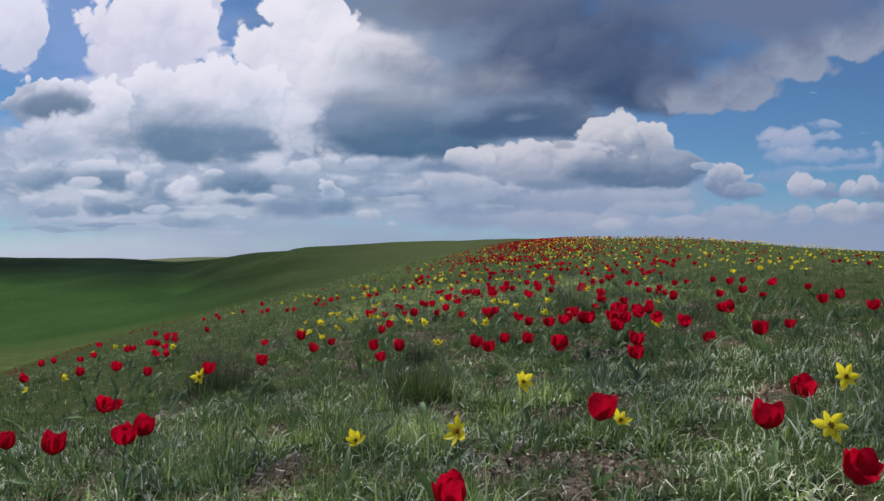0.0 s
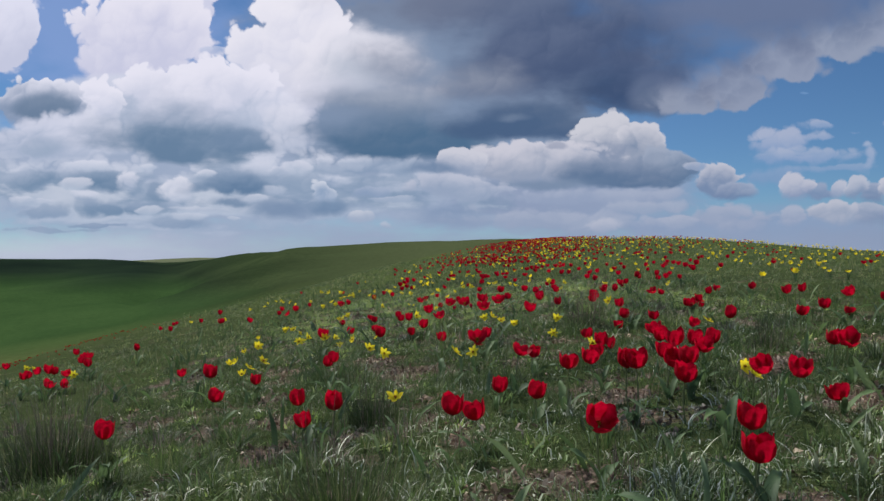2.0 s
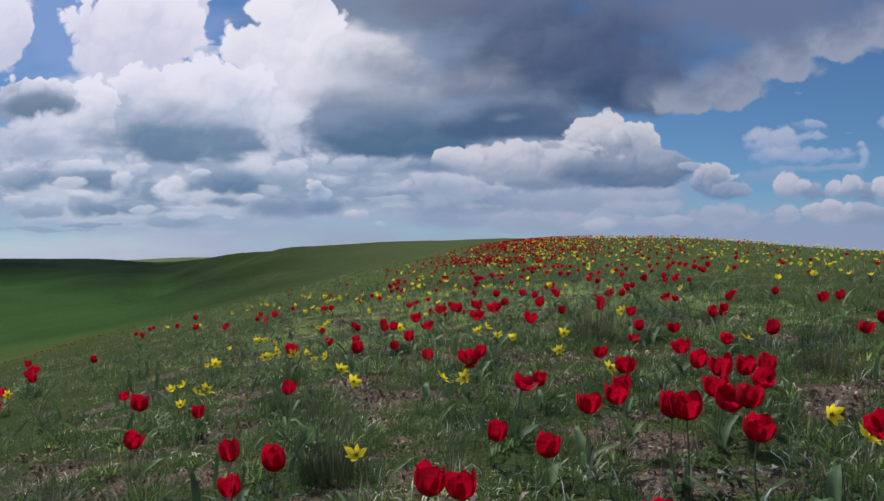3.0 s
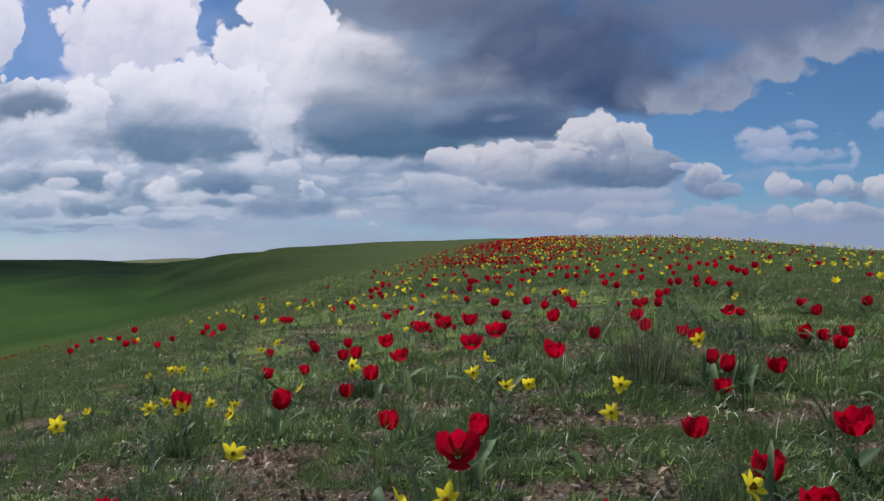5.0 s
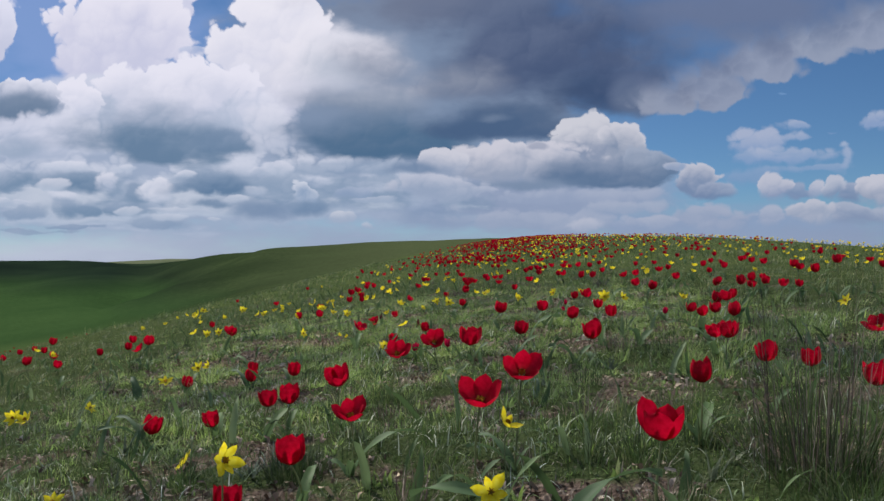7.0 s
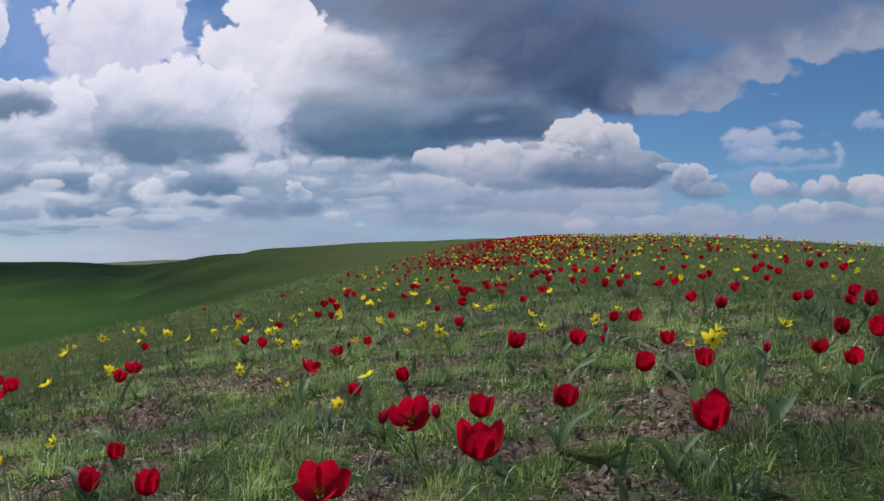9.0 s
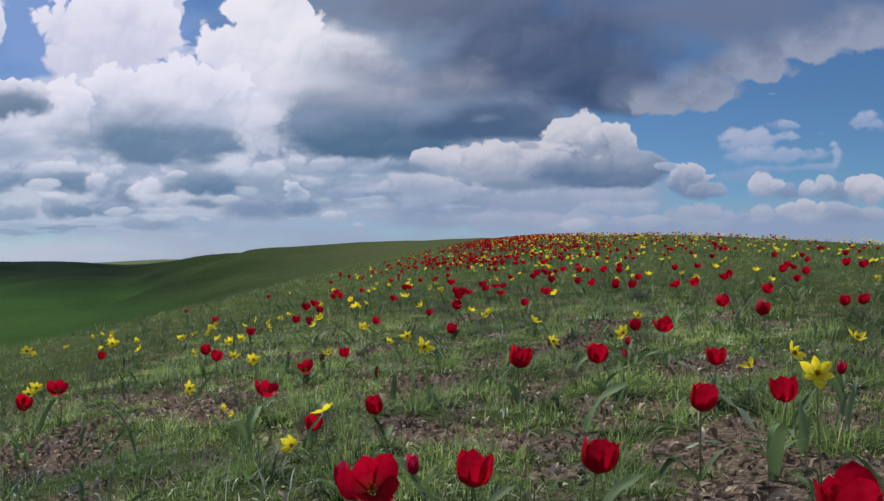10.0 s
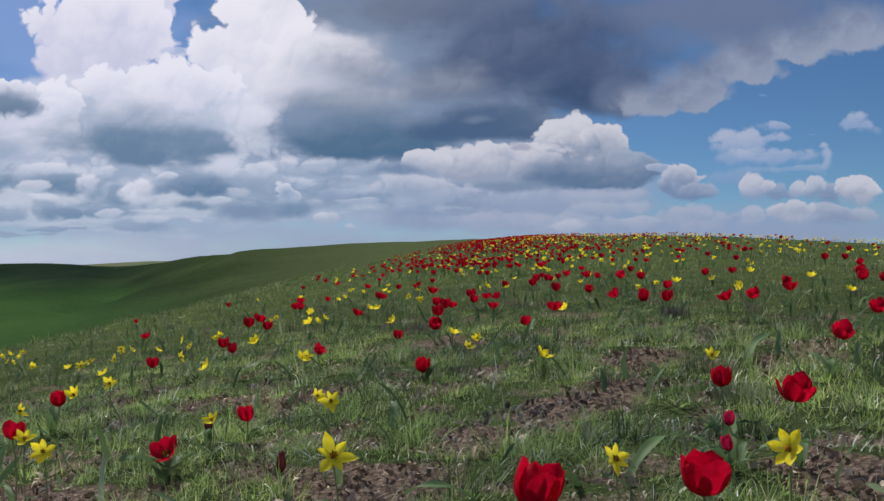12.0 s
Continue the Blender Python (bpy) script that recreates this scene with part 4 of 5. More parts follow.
for tint, gapes, mat in (("red", RED_GAPES, RED), ("yellow", YELLOW_GAPES, YELLOW)):
    for gape in gapes:
        for ring in (0, 1):
            if tint == "red":
                v, f = petal_shape(gape * (0.5 + 0.4 * gape), 0.060 - 0.003 * ring, 0.0245 - 0.007 * gape - 0.001 * ring, 1.22 - 0.1 * gape, blunt=0.5 + 0.25 * gape, seed=ring + 3 * gape)
            else:
                v, f = petal_shape(gape, 0.039 - 0.002 * ring, 0.0090 - 0.0009 * ring, 0.90, blunt=0.95, seed=ring)
            v = v * np.array([1.0 - 0.12 * ring, 1.0 - 0.12 * ring, 1.0]) * np.array([0.72, 0.72, 1.0] if gape == 0 else [1.0, 1.0, 1.0])
            PETALS[tint, gape, ring] = mesh_of("petal", v, [f], BUD if gape == 0 else mat)
        v, f = stamen_shape(gape)
        STAMENS[tint, gape] = mesh_of("pistil", v * (0.75 if tint == "red" else 0.6), [f], ANTHER)
for k, (long, wide, arch, ripple) in enumerate(((0.16, 0.016, 1.2, 0.005), (0.13, 0.008, 1.5, 0.003), (0.20, 0.014, 1.5, 0.005), (0.12, 0.017, 1.1, 0.006), (0.16, 0.008, 1.5, 0.003))):
    v, f = leaf_shape(long, wide, arch, 9, ripple, k)
    LEAVES.append(mesh_of("leaf", v, [f], LEAF))

LOOKS = {"red": {0.0: "pinkish red wild tulip in bud among the grass", 0.12: "deep red wild tulip with a closed cup on a thin stem",
                 0.26: "scarlet wild tulip with a half open cup", 0.45: "scarlet wild tulip with a wide open cup",
                 0.7: "scarlet wild tulip opened flat to show its stamens"},
         "yellow": {0.5: "yellow wild tulip with a half open star", 0.72: "bright yellow star shaped wild tulip on a short stem",
                    0.92: "bright yellow wild tulip spread into a flat star"}}
dice = random.Random(7)


def tulip(tint, x, y, z, gape=None, size=None, tip=None):
    """A tulip rooted on the ground whose bloom has its middle at (x, y, z)."""
    gapes = RED_GAPES if tint == "red" else YELLOW_GAPES
    gape = dice.choices(gapes, (0, 8, 7, 4, 1) if tint == "red" else (2, 4, 3))[0] if gape is None else gape
    size = (dice.uniform(0.9, 1.2) if tint == "red" else dice.uniform(0.82, 1.1)) if size is None else size
    nod, lean_a = dice.uniform(0.02, 0.3) if tint == "red" else dice.uniform(0.5, 1.35), dice.uniform(0, 6.283)
    if tint == "yellow" or gape > 0.4:
        lean_a = dice.gauss(-1.57, 0.9)
    if tint == "red" and gape > 0.4:
        nod = dice.uniform(0.25, 0.8)
    if tip is not None:
        nod, lean_a = tip, -1.57
    long = (0.056 if tint == "red" else 0.030) * size
    rx, ry = x + dice.uniform(-0.02, 0.02), y + dice.uniform(-0.02, 0.02)
    g = float(height(rx, ry))
    foot = Vector((x - rx, y - ry, max(z - g - long * 0.48 * (1 - 0.7 * gape), 0.045)))
    ob = tagged(new("tulip"), LOOKS[tint][gape], "tulip", tint + " tulips in the steppe")
    ob.matrix_world = Matrix.Translation((rx, ry, g - 0.003))
    bend_x, bend_y = dice.uniform(-0.012, 0.012), dice.uniform(-0.012, 0.012)
    pts = [(foot.x * t + bend_x * math.sin(math.pi * t), foot.y * t + bend_y * math.sin(math.pi * t), foot.z * t) for t in (0, 0.25, 0.5, 0.75, 0.92, 1.03)]
    thick = 0.0022 if tint == "red" else 0.0014
    v, f = tube(pts, thick * 1.2, thick, 6)
    part("stem", mesh_of("stem", v, [f], STEM), ob)
    axis = Matrix.Translation(foot) @ Matrix.Rotation(nod, 4, Vector((-math.sin(lean_a), math.cos(lean_a), 0))) @ Matrix.Rotation(dice.uniform(0, 1), 4, "Z")
    for k in range(6):
        wobble = Matrix.Rotation(dice.gauss(0.0, 0.075), 4, "Y") @ Matrix.Scale(size * dice.uniform(0.9, 1.07), 4)
        part("petal", PETALS[tint, gape, k % 2], ob).matrix_basis = axis @ Matrix.Rotation(k * math.pi / 3 + dice.gauss(0, 0.06), 4, "Z") @ wobble
    if gape > 0.4:
        part("pistil", STAMENS[tint, gape], ob, "yellow and dark lobed pistil with stamens").matrix_basis = axis @ Matrix.Scale(size, 4)
    count = dice.choice((2, 3, 3)) if tint == "red" else dice.choice((1, 2))
    if gape == 0:
        count = 4
    at = dice.uniform(0, 6.283)
    for k in range(count):
        s = dice.uniform(0.6, 1.15) * (1 if tint == "red" else 0.75)
        part("leaf", LEAVES[dice.randrange(5) if tint == "red" else dice.choice((1, 4))], ob).matrix_basis = Matrix.Rotation(at + k * 6.283 / count + dice.gauss(0, 0.4), 4, "Z") @ Matrix.Rotation(dice.uniform(0.05, 0.5), 4, "Y") @ Matrix.Scale(s, 4)
    return ob


def red(*place):
    return tulip("red", *place)


def yellow(*place):
    return tulip("yellow", *place)


SPENT = blade_material("spent_petal", ((0.0, (0.05, 0.012, 0.014)), (0.5, (0.10, 0.020, 0.026)), (1.0, (0.17, 0.06, 0.05))), 0.7, 0.15, 0.1)
SPENT_PETALS = []
for k in range(2):
    SPENT_PETALS.append(PETALS["red", 0.0, k].copy())
    SPENT_PETALS[k].materials.clear()
    SPENT_PETALS[k].materials.append(SPENT)


def spent_tulip(x, y, z):
    """A withered maroon tulip, shrunk and folded on its stem."""
    ob = tagged(new("tulip"), "withered maroon tulip folded up on its stem", "tulip", "spent tulips in the steppe")
    g = float(height(x, y))
    ob.matrix_world = Matrix.Translation((x, y, g - 0.003))
    v, f = tube([(0.006 * math.sin(3.1 * t), 0, (z - g - 0.015) * t) for t in (0, 0.3, 0.6, 1.0)], 0.0026, 0.002, 6)
    part("stem", mesh_of("stem", v, [f], STEM), ob)
    for k in range(5):
        part("petal", SPENT_PETALS[k % 2], ob).matrix_basis = (Matrix.Translation((0, 0, z - g - 0.017)) @ Matrix.Rotation(k * 1.257, 4, "Z")
            @ Matrix.Rotation(dice.uniform(-0.15, 0.1), 4, "Y") @ Matrix.Diagonal((0.7, 0.6, dice.uniform(0.6, 0.95), 1)))
    part("leaf", LEAVES[dice.randrange(5)], ob).matrix_basis = Matrix.Rotation(dice.uniform(0, 6.28), 4, "Z") @ Matrix.Rotation(0.3, 4, "Y") @ Matrix.Scale(0.8, 4)


# ---- tussocks ----
def tussock(x, y, tall, spread, count, stalks, label, dark=False, seed=0, fan=0.42, thick=0.0012, blade=None):
    rng = np.random.RandomState(seed)
    ob = tagged(new("tussock"), label, "grass tussock")
    g = float(height(x, y))
    ob.matrix_world = Matrix.Translation((x, y, g))
    for name, n, mat, h, w, lean, curl in (("foliage", count, blade or (STALK if dark else DARK_GRASS), tall * 0.55, 0.0022, 0.5, 0.7), ("seed_head", stalks, STALK, tall, thick, fan, 0.22)):
        if not n:
            continue
        a, q = rng.uniform(0, 6.283, n), np.sqrt(rng.uniform(0, 1, n))
        v, f = blades(np.cos(a) * q * spread, np.sin(a) * q * spread, h * rng.uniform(0.45, 1.1, n), w * rng.uniform(0.7, 1.4, n),
                      np.abs(rng.normal(0, lean, n)) * (0.3 + q), curl * rng.uniform(-0.2, 1.2, n), a + rng.normal(0, 0.5, n), 4, 0.01, np.zeros(n))
        tagged(part(name, mesh_of(name, v, f, mat), ob), kind="stuff")
    return ob


tussock(1.23, 7.12, 0.45, 0.13, 300, 135, "tall tussock of grey-brown feather grass stalks", seed=1, fan=0.36, thick=0.0017)
tussock(0.0, 3.28, 0.34, 0.12, 1100, 60, "bushy dark green grass tussock", seed=2)
tussock(-0.02, 4.61, 0.27, 0.09, 500, 90, "green tussock with thin upright seed stalks", seed=3)
tussock(-1.09, 4.45, 0.38, 0.17, 900, 300, "wide brownish feather grass tussock", seed=4)
tussock(0.92, 14.6, 0.16, 0.13, 500, 120, "dark withered grass tussock", True, seed=5)
tussock(1.80, 5.50, 0.22, 0.09, 350, 120, "grey-green wormwood-like grass tussock", seed=6)
tussock(1.85, 12.2, 0.18, 0.09, 350, 110, "dark green grass tussock with dry stalks", seed=7)

HERB = blade_material("grey_herb", ((0.0, (0.075, 0.10, 0.06)), (0.5, (0.13, 0.165, 0.105)), (1.0, (0.24, 0.27, 0.20))), 0.6, 0.25, 0.2)
tussock(1.79, 11.75, 0.17, 0.08, 700, 0, "feathery grey-green wormwood clump beside the tulips", seed=8, blade=HERB)
tussock(2.45, 14.3, 0.15, 0.08, 320, 60, "low dark tuft of withered grass", True, seed=9)
tussock(0.30, 10.62, 0.11, 0.07, 380, 50, "small brown withered grass tuft", True, seed=10)
tussock(-0.55, 9.05, 0.12, 0.06, 300, 40, "small dark withered grass tuft", True, seed=11)
tussock(1.55, 6.95, 0.20, 0.09, 650, 20, "low bushy green grass tussock", seed=12)
tussock(0.12, 7.62, 0.17, 0.08, 500, 30, "low bushy green grass tussock", seed=13)

# ---- leaves without a bloom, dry stalks ----
BROAD = [mesh_of("leaf", v, [f], LEAF) for v, f in (leaf_shape(0.21, 0.019, 1.5, 12, 0.008, 1), leaf_shape(0.17, 0.023, 1.1, 12, 0.009, 2), leaf_shape(0.25, 0.015, 1.7, 12, 0.006, 3))]
GREENERY = ("broad grey-green tulip leaves without a bloom", "wavy glaucous tulip leaves arching over the grass")


def leaf_plant(x, y, count, size=1.0, turn=0.0):
    """Broad tulip leaves that rise from one root."""
    ob = tagged(new("tulip_leaves"), GREENERY[count > 1], "tulip leaves", "tulip leaves without blooms")
    ob.matrix_world = Matrix.Translation((x, y, float(height(x, y)) - 0.004)) @ Matrix.Rotation(turn, 4, "Z")
    for k in range(count):
        part("leaf", BROAD[dice.randrange(3)], ob).matrix_basis = (Matrix.Rotation(k * 6.283 / count + dice.gauss(0, 0.3), 4, "Z")
            @ Matrix.Rotation(dice.uniform(0.0, 0.35), 4, "Y") @ Matrix.Scale(size * dice.uniform(0.85, 1.1), 4))
    return ob


for x, y, count, size, turn in ((1.34, 9.51, 2, 1.0, 1.2), (1.12, 9.02, 2, 0.9, 0.4), (0.94, 10.88, 1, 1.0, 2.9), (0.08, 10.5, 2, 0.9, 1.5),
                                (1.08, 10.1, 1, 1.1, 0.2), (-0.41, 10.58, 2, 0.7, 0.5), (1.46, 9.24, 2, 0.9, 0.9), (0.75, 11.81, 1, 0.75, 1.6)):
    leaf_plant(x, y, count, size, turn)
for x, y, count, size, turn in ((2.12, 12.49, 1, 1.2, 0.7), (0.15, 11.53, 2, 0.8, 0.8), (1.25, 11.08, 1, 1.0, 0.5), (-0.14, 6.79, 2, 0.9, 2.6),
                                (0.62, 6.75, 2, 1.1, 0.2), (-0.90, 9.54, 1, 0.9, 2.4), (1.43, 6.62, 2, 0.9, 0.8), (-1.12, 9.38, 1, 0.9, 0.2)):
    leaf_plant(x, y, count, size, turn)
for x, y, count, size, turn in ((0.25, 5.71, 1, 0.9, 1.5), (-0.13, 4.95, 2, 0.8, 1.9), (0.47, 5.90, 1, 1.0, 0.4), (0.97, 3.76, 2, 0.9, 1.0),
                                (0.62, 2.95, 1, 1.0, 2.2), (0.02, 2.62, 1, 0.8, 1.6)):
    leaf_plant(x, y, count, size, turn)

WILTED = mesh_of("leaf", *[(v, [f]) for v, f in (leaf_shape(0.20, 0.0085, 0.9, 14, 0.011, 5),)][0], SEDGE)


def wilted_leaf(x, y, turn, size, tilt):
    """A bleached, crinkled leaf of a spent tulip."""
    ob = tagged(new("wilted_leaf", WILTED), "bleached crinkled tulip leaf arching over bare soil", "wilted leaf")
    ob.matrix_world = (Matrix.Translation((x, y, float(height(x, y)) - 0.003)) @ Matrix.Rotation(turn, 4, "Z") @ Matrix.Rotation(tilt, 4, "Y") @ Matrix.Scale(size, 4))


for x, y, turn, size, tilt in ((1.42, 9.72, 2.4, 0.95, 0.1), (1.27, 9.86, 0.3, 0.6, 0.9), (1.62, 10.62, 2.9, 0.7, 0.3), (1.30, 10.95, -0.4, 0.6, 0.6), (0.02, 11.45, 1.8, 0.8, 0.0)):
    wilted_leaf(x, y, turn, size, tilt)


def dry_stalk(x, y, tall, lean_x, lean_y):
    """A bleached stalk of last year, leaning."""
    ob = tagged(new("dry_stalk"), "bleached dry stalk leaning over the grass", "dry stalk")
    ob.matrix_world = Matrix.Translation((x, y, float(height(x, y)) - 0.01))
    v, f = tube([(lean_x * t, lean_y * t + 0.01 * math.sin(3 * t), tall * (t - 0.25 * t * t)) for t in (0, 0.25, 0.5, 0.75, 1)], 0.0034, 0.0016, 6)
    part("stalk", mesh_of("stalk", v, [f], SEDGE), ob)


dry_stalk(2.03, 13.5, 0.30, -0.10, 0.02)
dry_stalk(2.55, 12.6, 0.22, 0.12, -0.03)
dry_stalk(-1.02, 9.1, 0.16, 0.05, 0.02)

# ---- far flowers ----
def scattered(name, label, shape, x, y, lift, size, mat, seed, kind_of, droop=0.2):
    """Many copies of one small shape joined into one mesh, each turned and sized on its own."""
    v, f = shape
    rng = np.random.RandomState(seed)
    n = len(x)
    a = rng.uniform(0, 6.283, n)
    nod = np.abs(rng.normal(0, droop, n))
    p = v[None] * size[:, None, None]
    py, pz = p[..., 1] * np.cos(nod)[:, None] - p[..., 2] * np.sin(nod)[:, None], p[..., 1] * np.sin(nod)[:, None] + p[..., 2] * np.cos(nod)[:, None]
    p = np.stack([p[..., 0], py, pz], -1)
    qx = p[..., 0] * np.cos(a)[:, None] - p[..., 1] * np.sin(a)[:, None]
    qy = p[..., 0] * np.sin(a)[:, None] + p[..., 1] * np.cos(a)[:, None]
    w = np.stack([qx + x[:, None], qy + y[:, None], p[..., 2] + (height(x, y) + lift)[:, None]], -1)
    faces = (f[None] + (np.arange(n) * len(v))[:, None, None]).reshape(-1, f.shape[1])
    return tagged(new(name, mesh_of(name, w.reshape(-1, 3), [faces], mat)), label, kind_of, kind="stuff")


def bloom_shape(gape, long, wide, point):
    vs, fs = [], []
    v, f = petal_shape(gape, long, wide, point, 4, 3)
    for k in range(6):
        c, s = np.cos(k * np.pi / 3), np.sin(k * np.pi / 3)
        vs.append(np.stack([v[:, 0] * c - v[:, 1] * s, v[:, 0] * s + v[:, 1] * c, v[:, 2]], -1))
        fs.append(f + k * len(v))
    return np.concatenate(vs), np.concatenate(fs)


def green_shape():
    v, f = tube([(0, 0, 0), (0, 0, 0.06), (0, 0, 0.125)], 0.003, 0.0024, 3)
    vs, fs, at = [v], [f], len(v)
    for k in range(2):
        lv, lf = leaf_shape(0.14, 0.008, 1.0, 3)
        c, s = np.cos(k * 2.6), np.sin(k * 2.6)
        vs.append(np.stack([lv[:, 0] * c - lv[:, 1] * s, lv[:, 0] * s + lv[:, 1] * c, lv[:, 2]], -1))
        fs.append(lf + at)
        at += len(lv)
    return np.concatenate(vs), np.concatenate(fs)


def far_places(density, seed):
    rng = np.random.RandomState(seed)
    n = 26000
    s, r = rng.uniform(-9, 17, n), rng.uniform(5, 70, n)
    x, y = 0.4 + s * np.cos(RIDGE) + r * np.sin(RIDGE), 5 - s * np.sin(RIDGE) + r * np.cos(RIDGE)
    clump = np.clip(1 + 0.9 * waves(x, y, 3.5, seed) + 0.5 * waves(x, y, 1.2, seed + 1), 0.05, 3)
    keep = rng.uniform(0, 1, n) < density(s, r, x, y) * clump * (26 * 65 / n)
    return x[keep], y[keep]


def red_density(s, r, x, y):
    d = 3.6 * np.exp(-((s + 0.5) / 2.6) ** 2) + 0.35 * (s > 2) * (s < 9)
    d = d * np.where(r > 18, 1.6, 1.0) * np.where(s < -4.5, 0.1, 1)
    d = d * (0.4 + 0.6 * smooth((y - 19) / 6)) * np.where((y < 24) & (s < -1.5), 0.5, 1)
    return d * np.where((y < 13.5) & (x > -2.8) & (x < 2.9), 0, 1)


def yellow_density(s, r, x, y):
    d = 0.8 * np.exp(-((s - 0.5) / 3.5) ** 2) + 2.4 * np.exp(-((s - 0.6) / 1.9) ** 2) * smooth((r - 13) / 9) + 1.2 * smooth((s - 2) / 3) * (s < 16) * smooth((r - 6) / 8)
    return d * np.where((y < 12.5) & (x > -1.6) & (x < 2.6), 0.12, 1) * np.where(s < -5, 0.1, 1)


fx, fy = far_places(red_density, 21)
ex, ey = far_places(yellow_density, 22)
rng_far = np.random.RandomState(3)
half_n = len(fx) // 2
scattered("far_red_blooms", "deep red wild tulip cups crowding the ridge", bloom_shape(0.15, 0.058, 0.026, 1.25), fx[:half_n], fy[:half_n],
          rng_far.uniform(0.08, 0.16, half_n), rng_far.uniform(0.95, 1.4, half_n), RED, 1, "tulips")
scattered("far_red_blooms", "open scarlet wild tulips crowding the ridge", bloom_shape(0.4, 0.058, 0.026, 1.25), fx[half_n:], fy[half_n:],
          rng_far.uniform(0.08, 0.16, len(fx) - half_n), rng_far.uniform(0.95, 1.35, len(fx) - half_n), RED, 2, "tulips")
scattered("far_yellow_blooms", "small yellow star tulips scattered along the ridge", bloom_shape(0.6, 0.040, 0.011, 0.8), ex, ey,
          rng_far.uniform(0.07, 0.13, len(ex)), rng_far.uniform(0.95, 1.45, len(ex)), YELLOW, 3, "tulips", 0.8)
scattered("far_tulip_greens", "stems and leaves of the crowded tulips", green_shape(), np.concatenate([fx, ex]), np.concatenate([fy, ey]),
          np.full(len(fx) + len(ex), -0.005), rng_far.uniform(0.8, 1.15, len(fx) + len(ex)), LEAF, 4, "tulip leaves", 0.05)

# a thin line of small low blooms where the ridge drops into the hollow
rim_s, rim_r = rng_far.normal(-7.6, 0.4, 170), 14 - 10 * rng_far.beta(1.3, 1.0, 170)
rim_x, rim_y = 0.4 + rim_s * np.cos(RIDGE) + rim_r * np.sin(RIDGE), 5 - rim_s * np.sin(RIDGE) + rim_r * np.cos(RIDGE)
scattered("rim_blooms", "small orange-red blooms along the rim of the hollow", bloom_shape(0.4, 0.058, 0.026, 1.25), rim_x, rim_y,
          rng_far.uniform(0.0, 0.03, 170), rng_far.uniform(0.25, 0.5, 170), RED, 7, "tulips")

# leaves of tulips that do not bloom, and dead leaf flakes on the bare soil
rng_leaf = np.random.RandomState(31)


def strewn(x0, x1, y0, y1, n, worn=None):
    x, y = rng_leaf.uniform(x0, x1, n), rng_leaf.uniform(y0, y1, n)
    if worn is not None:
        keep = lushness(x, y) < worn + rng_leaf.normal(0, 0.15, n)
        x, y = x[keep], y[keep]
    return x, y


for k, (long, wide, arch) in enumerate(((0.17, 0.011, 0.9), (0.13, 0.009, 1.3), (0.20, 0.008, 1.1))):
    lx, ly = strewn(-2.6, 3.6, 1.5, 19, 400)
    scattered("tulip_leaves", "grey-green arching tulip leaves without blooms", leaf_shape(long, wide, arch, 9, 0.004, k), lx, ly,
              np.full(len(lx), -0.006), rng_leaf.uniform(0.55, 1.1, len(lx)), LEAF, 40 + k, "tulip leaves", 0.3)
FLAKE = blade_material("dead_leaf", ((0.0, (0.07, 0.048, 0.040)), (0.5, (0.20, 0.148, 0.124)), (1.0, (0.52, 0.44, 0.38))), 0.8, 0.1, 0.15)
for k, (long, wide, arch) in enumerate(((0.036, 0.006, 2.6), (0.020, 0.005, 1.9))):
    lx, ly = strewn(-1.4, 2.6, 1.5, 14, 34000, -0.36)
    scattered("litter", "curled brown dead leaves lying on bare soil", leaf_shape(long, wide, arch, 3, 0.002, k), lx, ly,
              rng_leaf.uniform(-0.002, 0.006, len(lx)), rng_leaf.uniform(0.5, 1.4, len(lx)), FLAKE, 50 + k, "leaf litter", 1.4)



def clod_shape():
    """A crumb of dry earth."""
    z, a = np.linspace(-1, 1, 4)[:, None], np.linspace(0, 2 * np.pi, 5, endpoint=False)[None, :]
    r = np.sqrt(1.02 - z * z) * (1 + 0.3 * np.sin(2 * a + 3 * z) + 0.2 * np.cos(3 * a - z))
    return np.stack([r * np.cos(a), 0.8 * r * np.sin(a), 0.6 * z + 0 * a], -1).reshape(-1, 3), grid_faces(4, 5, True)


CLOD = blade_material("earth_crumb", ((0.0, (0.06, 0.046, 0.037)), (0.5, (0.13, 0.10, 0.082)), (1.0, (0.26, 0.215, 0.18))), 0.95, 0.0, 0.05)
lx, ly = strewn(-1.2, 2.6, 1.5, 14, 14000, -0.4)
scattered("earth_crumbs", "brown crumbs of dry earth on bare patches", clod_shape(), lx, ly, np.full(len(lx), 0.0),
          0.003 + 0.011 * rng_leaf.uniform(0, 1, len(lx)) ** 2.5, CLOD, 60, "earth", 0.5)
turf("herb", "small grey-green rosettes of broad leaved steppe herbs", [(-1.4, 2.6, 1.4, 14, 13)], HERB, 0.06, 0.010, 11, 0.012, 1.7, 0.9, bare=-0.9, seg=3, seed=18)
turf("herb", "low bright green leafy herbs", [(-1.4, 2.6, 1.4, 14, 32)], PALE_GRASS, 0.036, 0.0085, 14, 0.03, 1.4, 0.9, bare=-0.6, seg=3, seed=23)
turf("herb", "feathery grey wormwood shoots between the grass", [(-1.4, 2.6, 1.4, 14, 9)], HERB, 0.055, 0.0024, 32, 0.035, 0.9, 0.7, bare=-0.8, seg=3, seed=19)
turf("twigs", "dry grey stalks lying and leaning over bare soil", [(-1.4, 2.6, 1.4, 14, 110)], STRAW, 0.105, 0.0020, 4, 0.06, 2.3, 0.6, bare=-3, seg=4, seed=20, below=-0.25)

# ---- the tulips beside the way, from the start to the end ----
red(0.70, 1.27, 0.293, 0.45, 0.95, 0.5)
red(0.08, 1.36, 0.227)
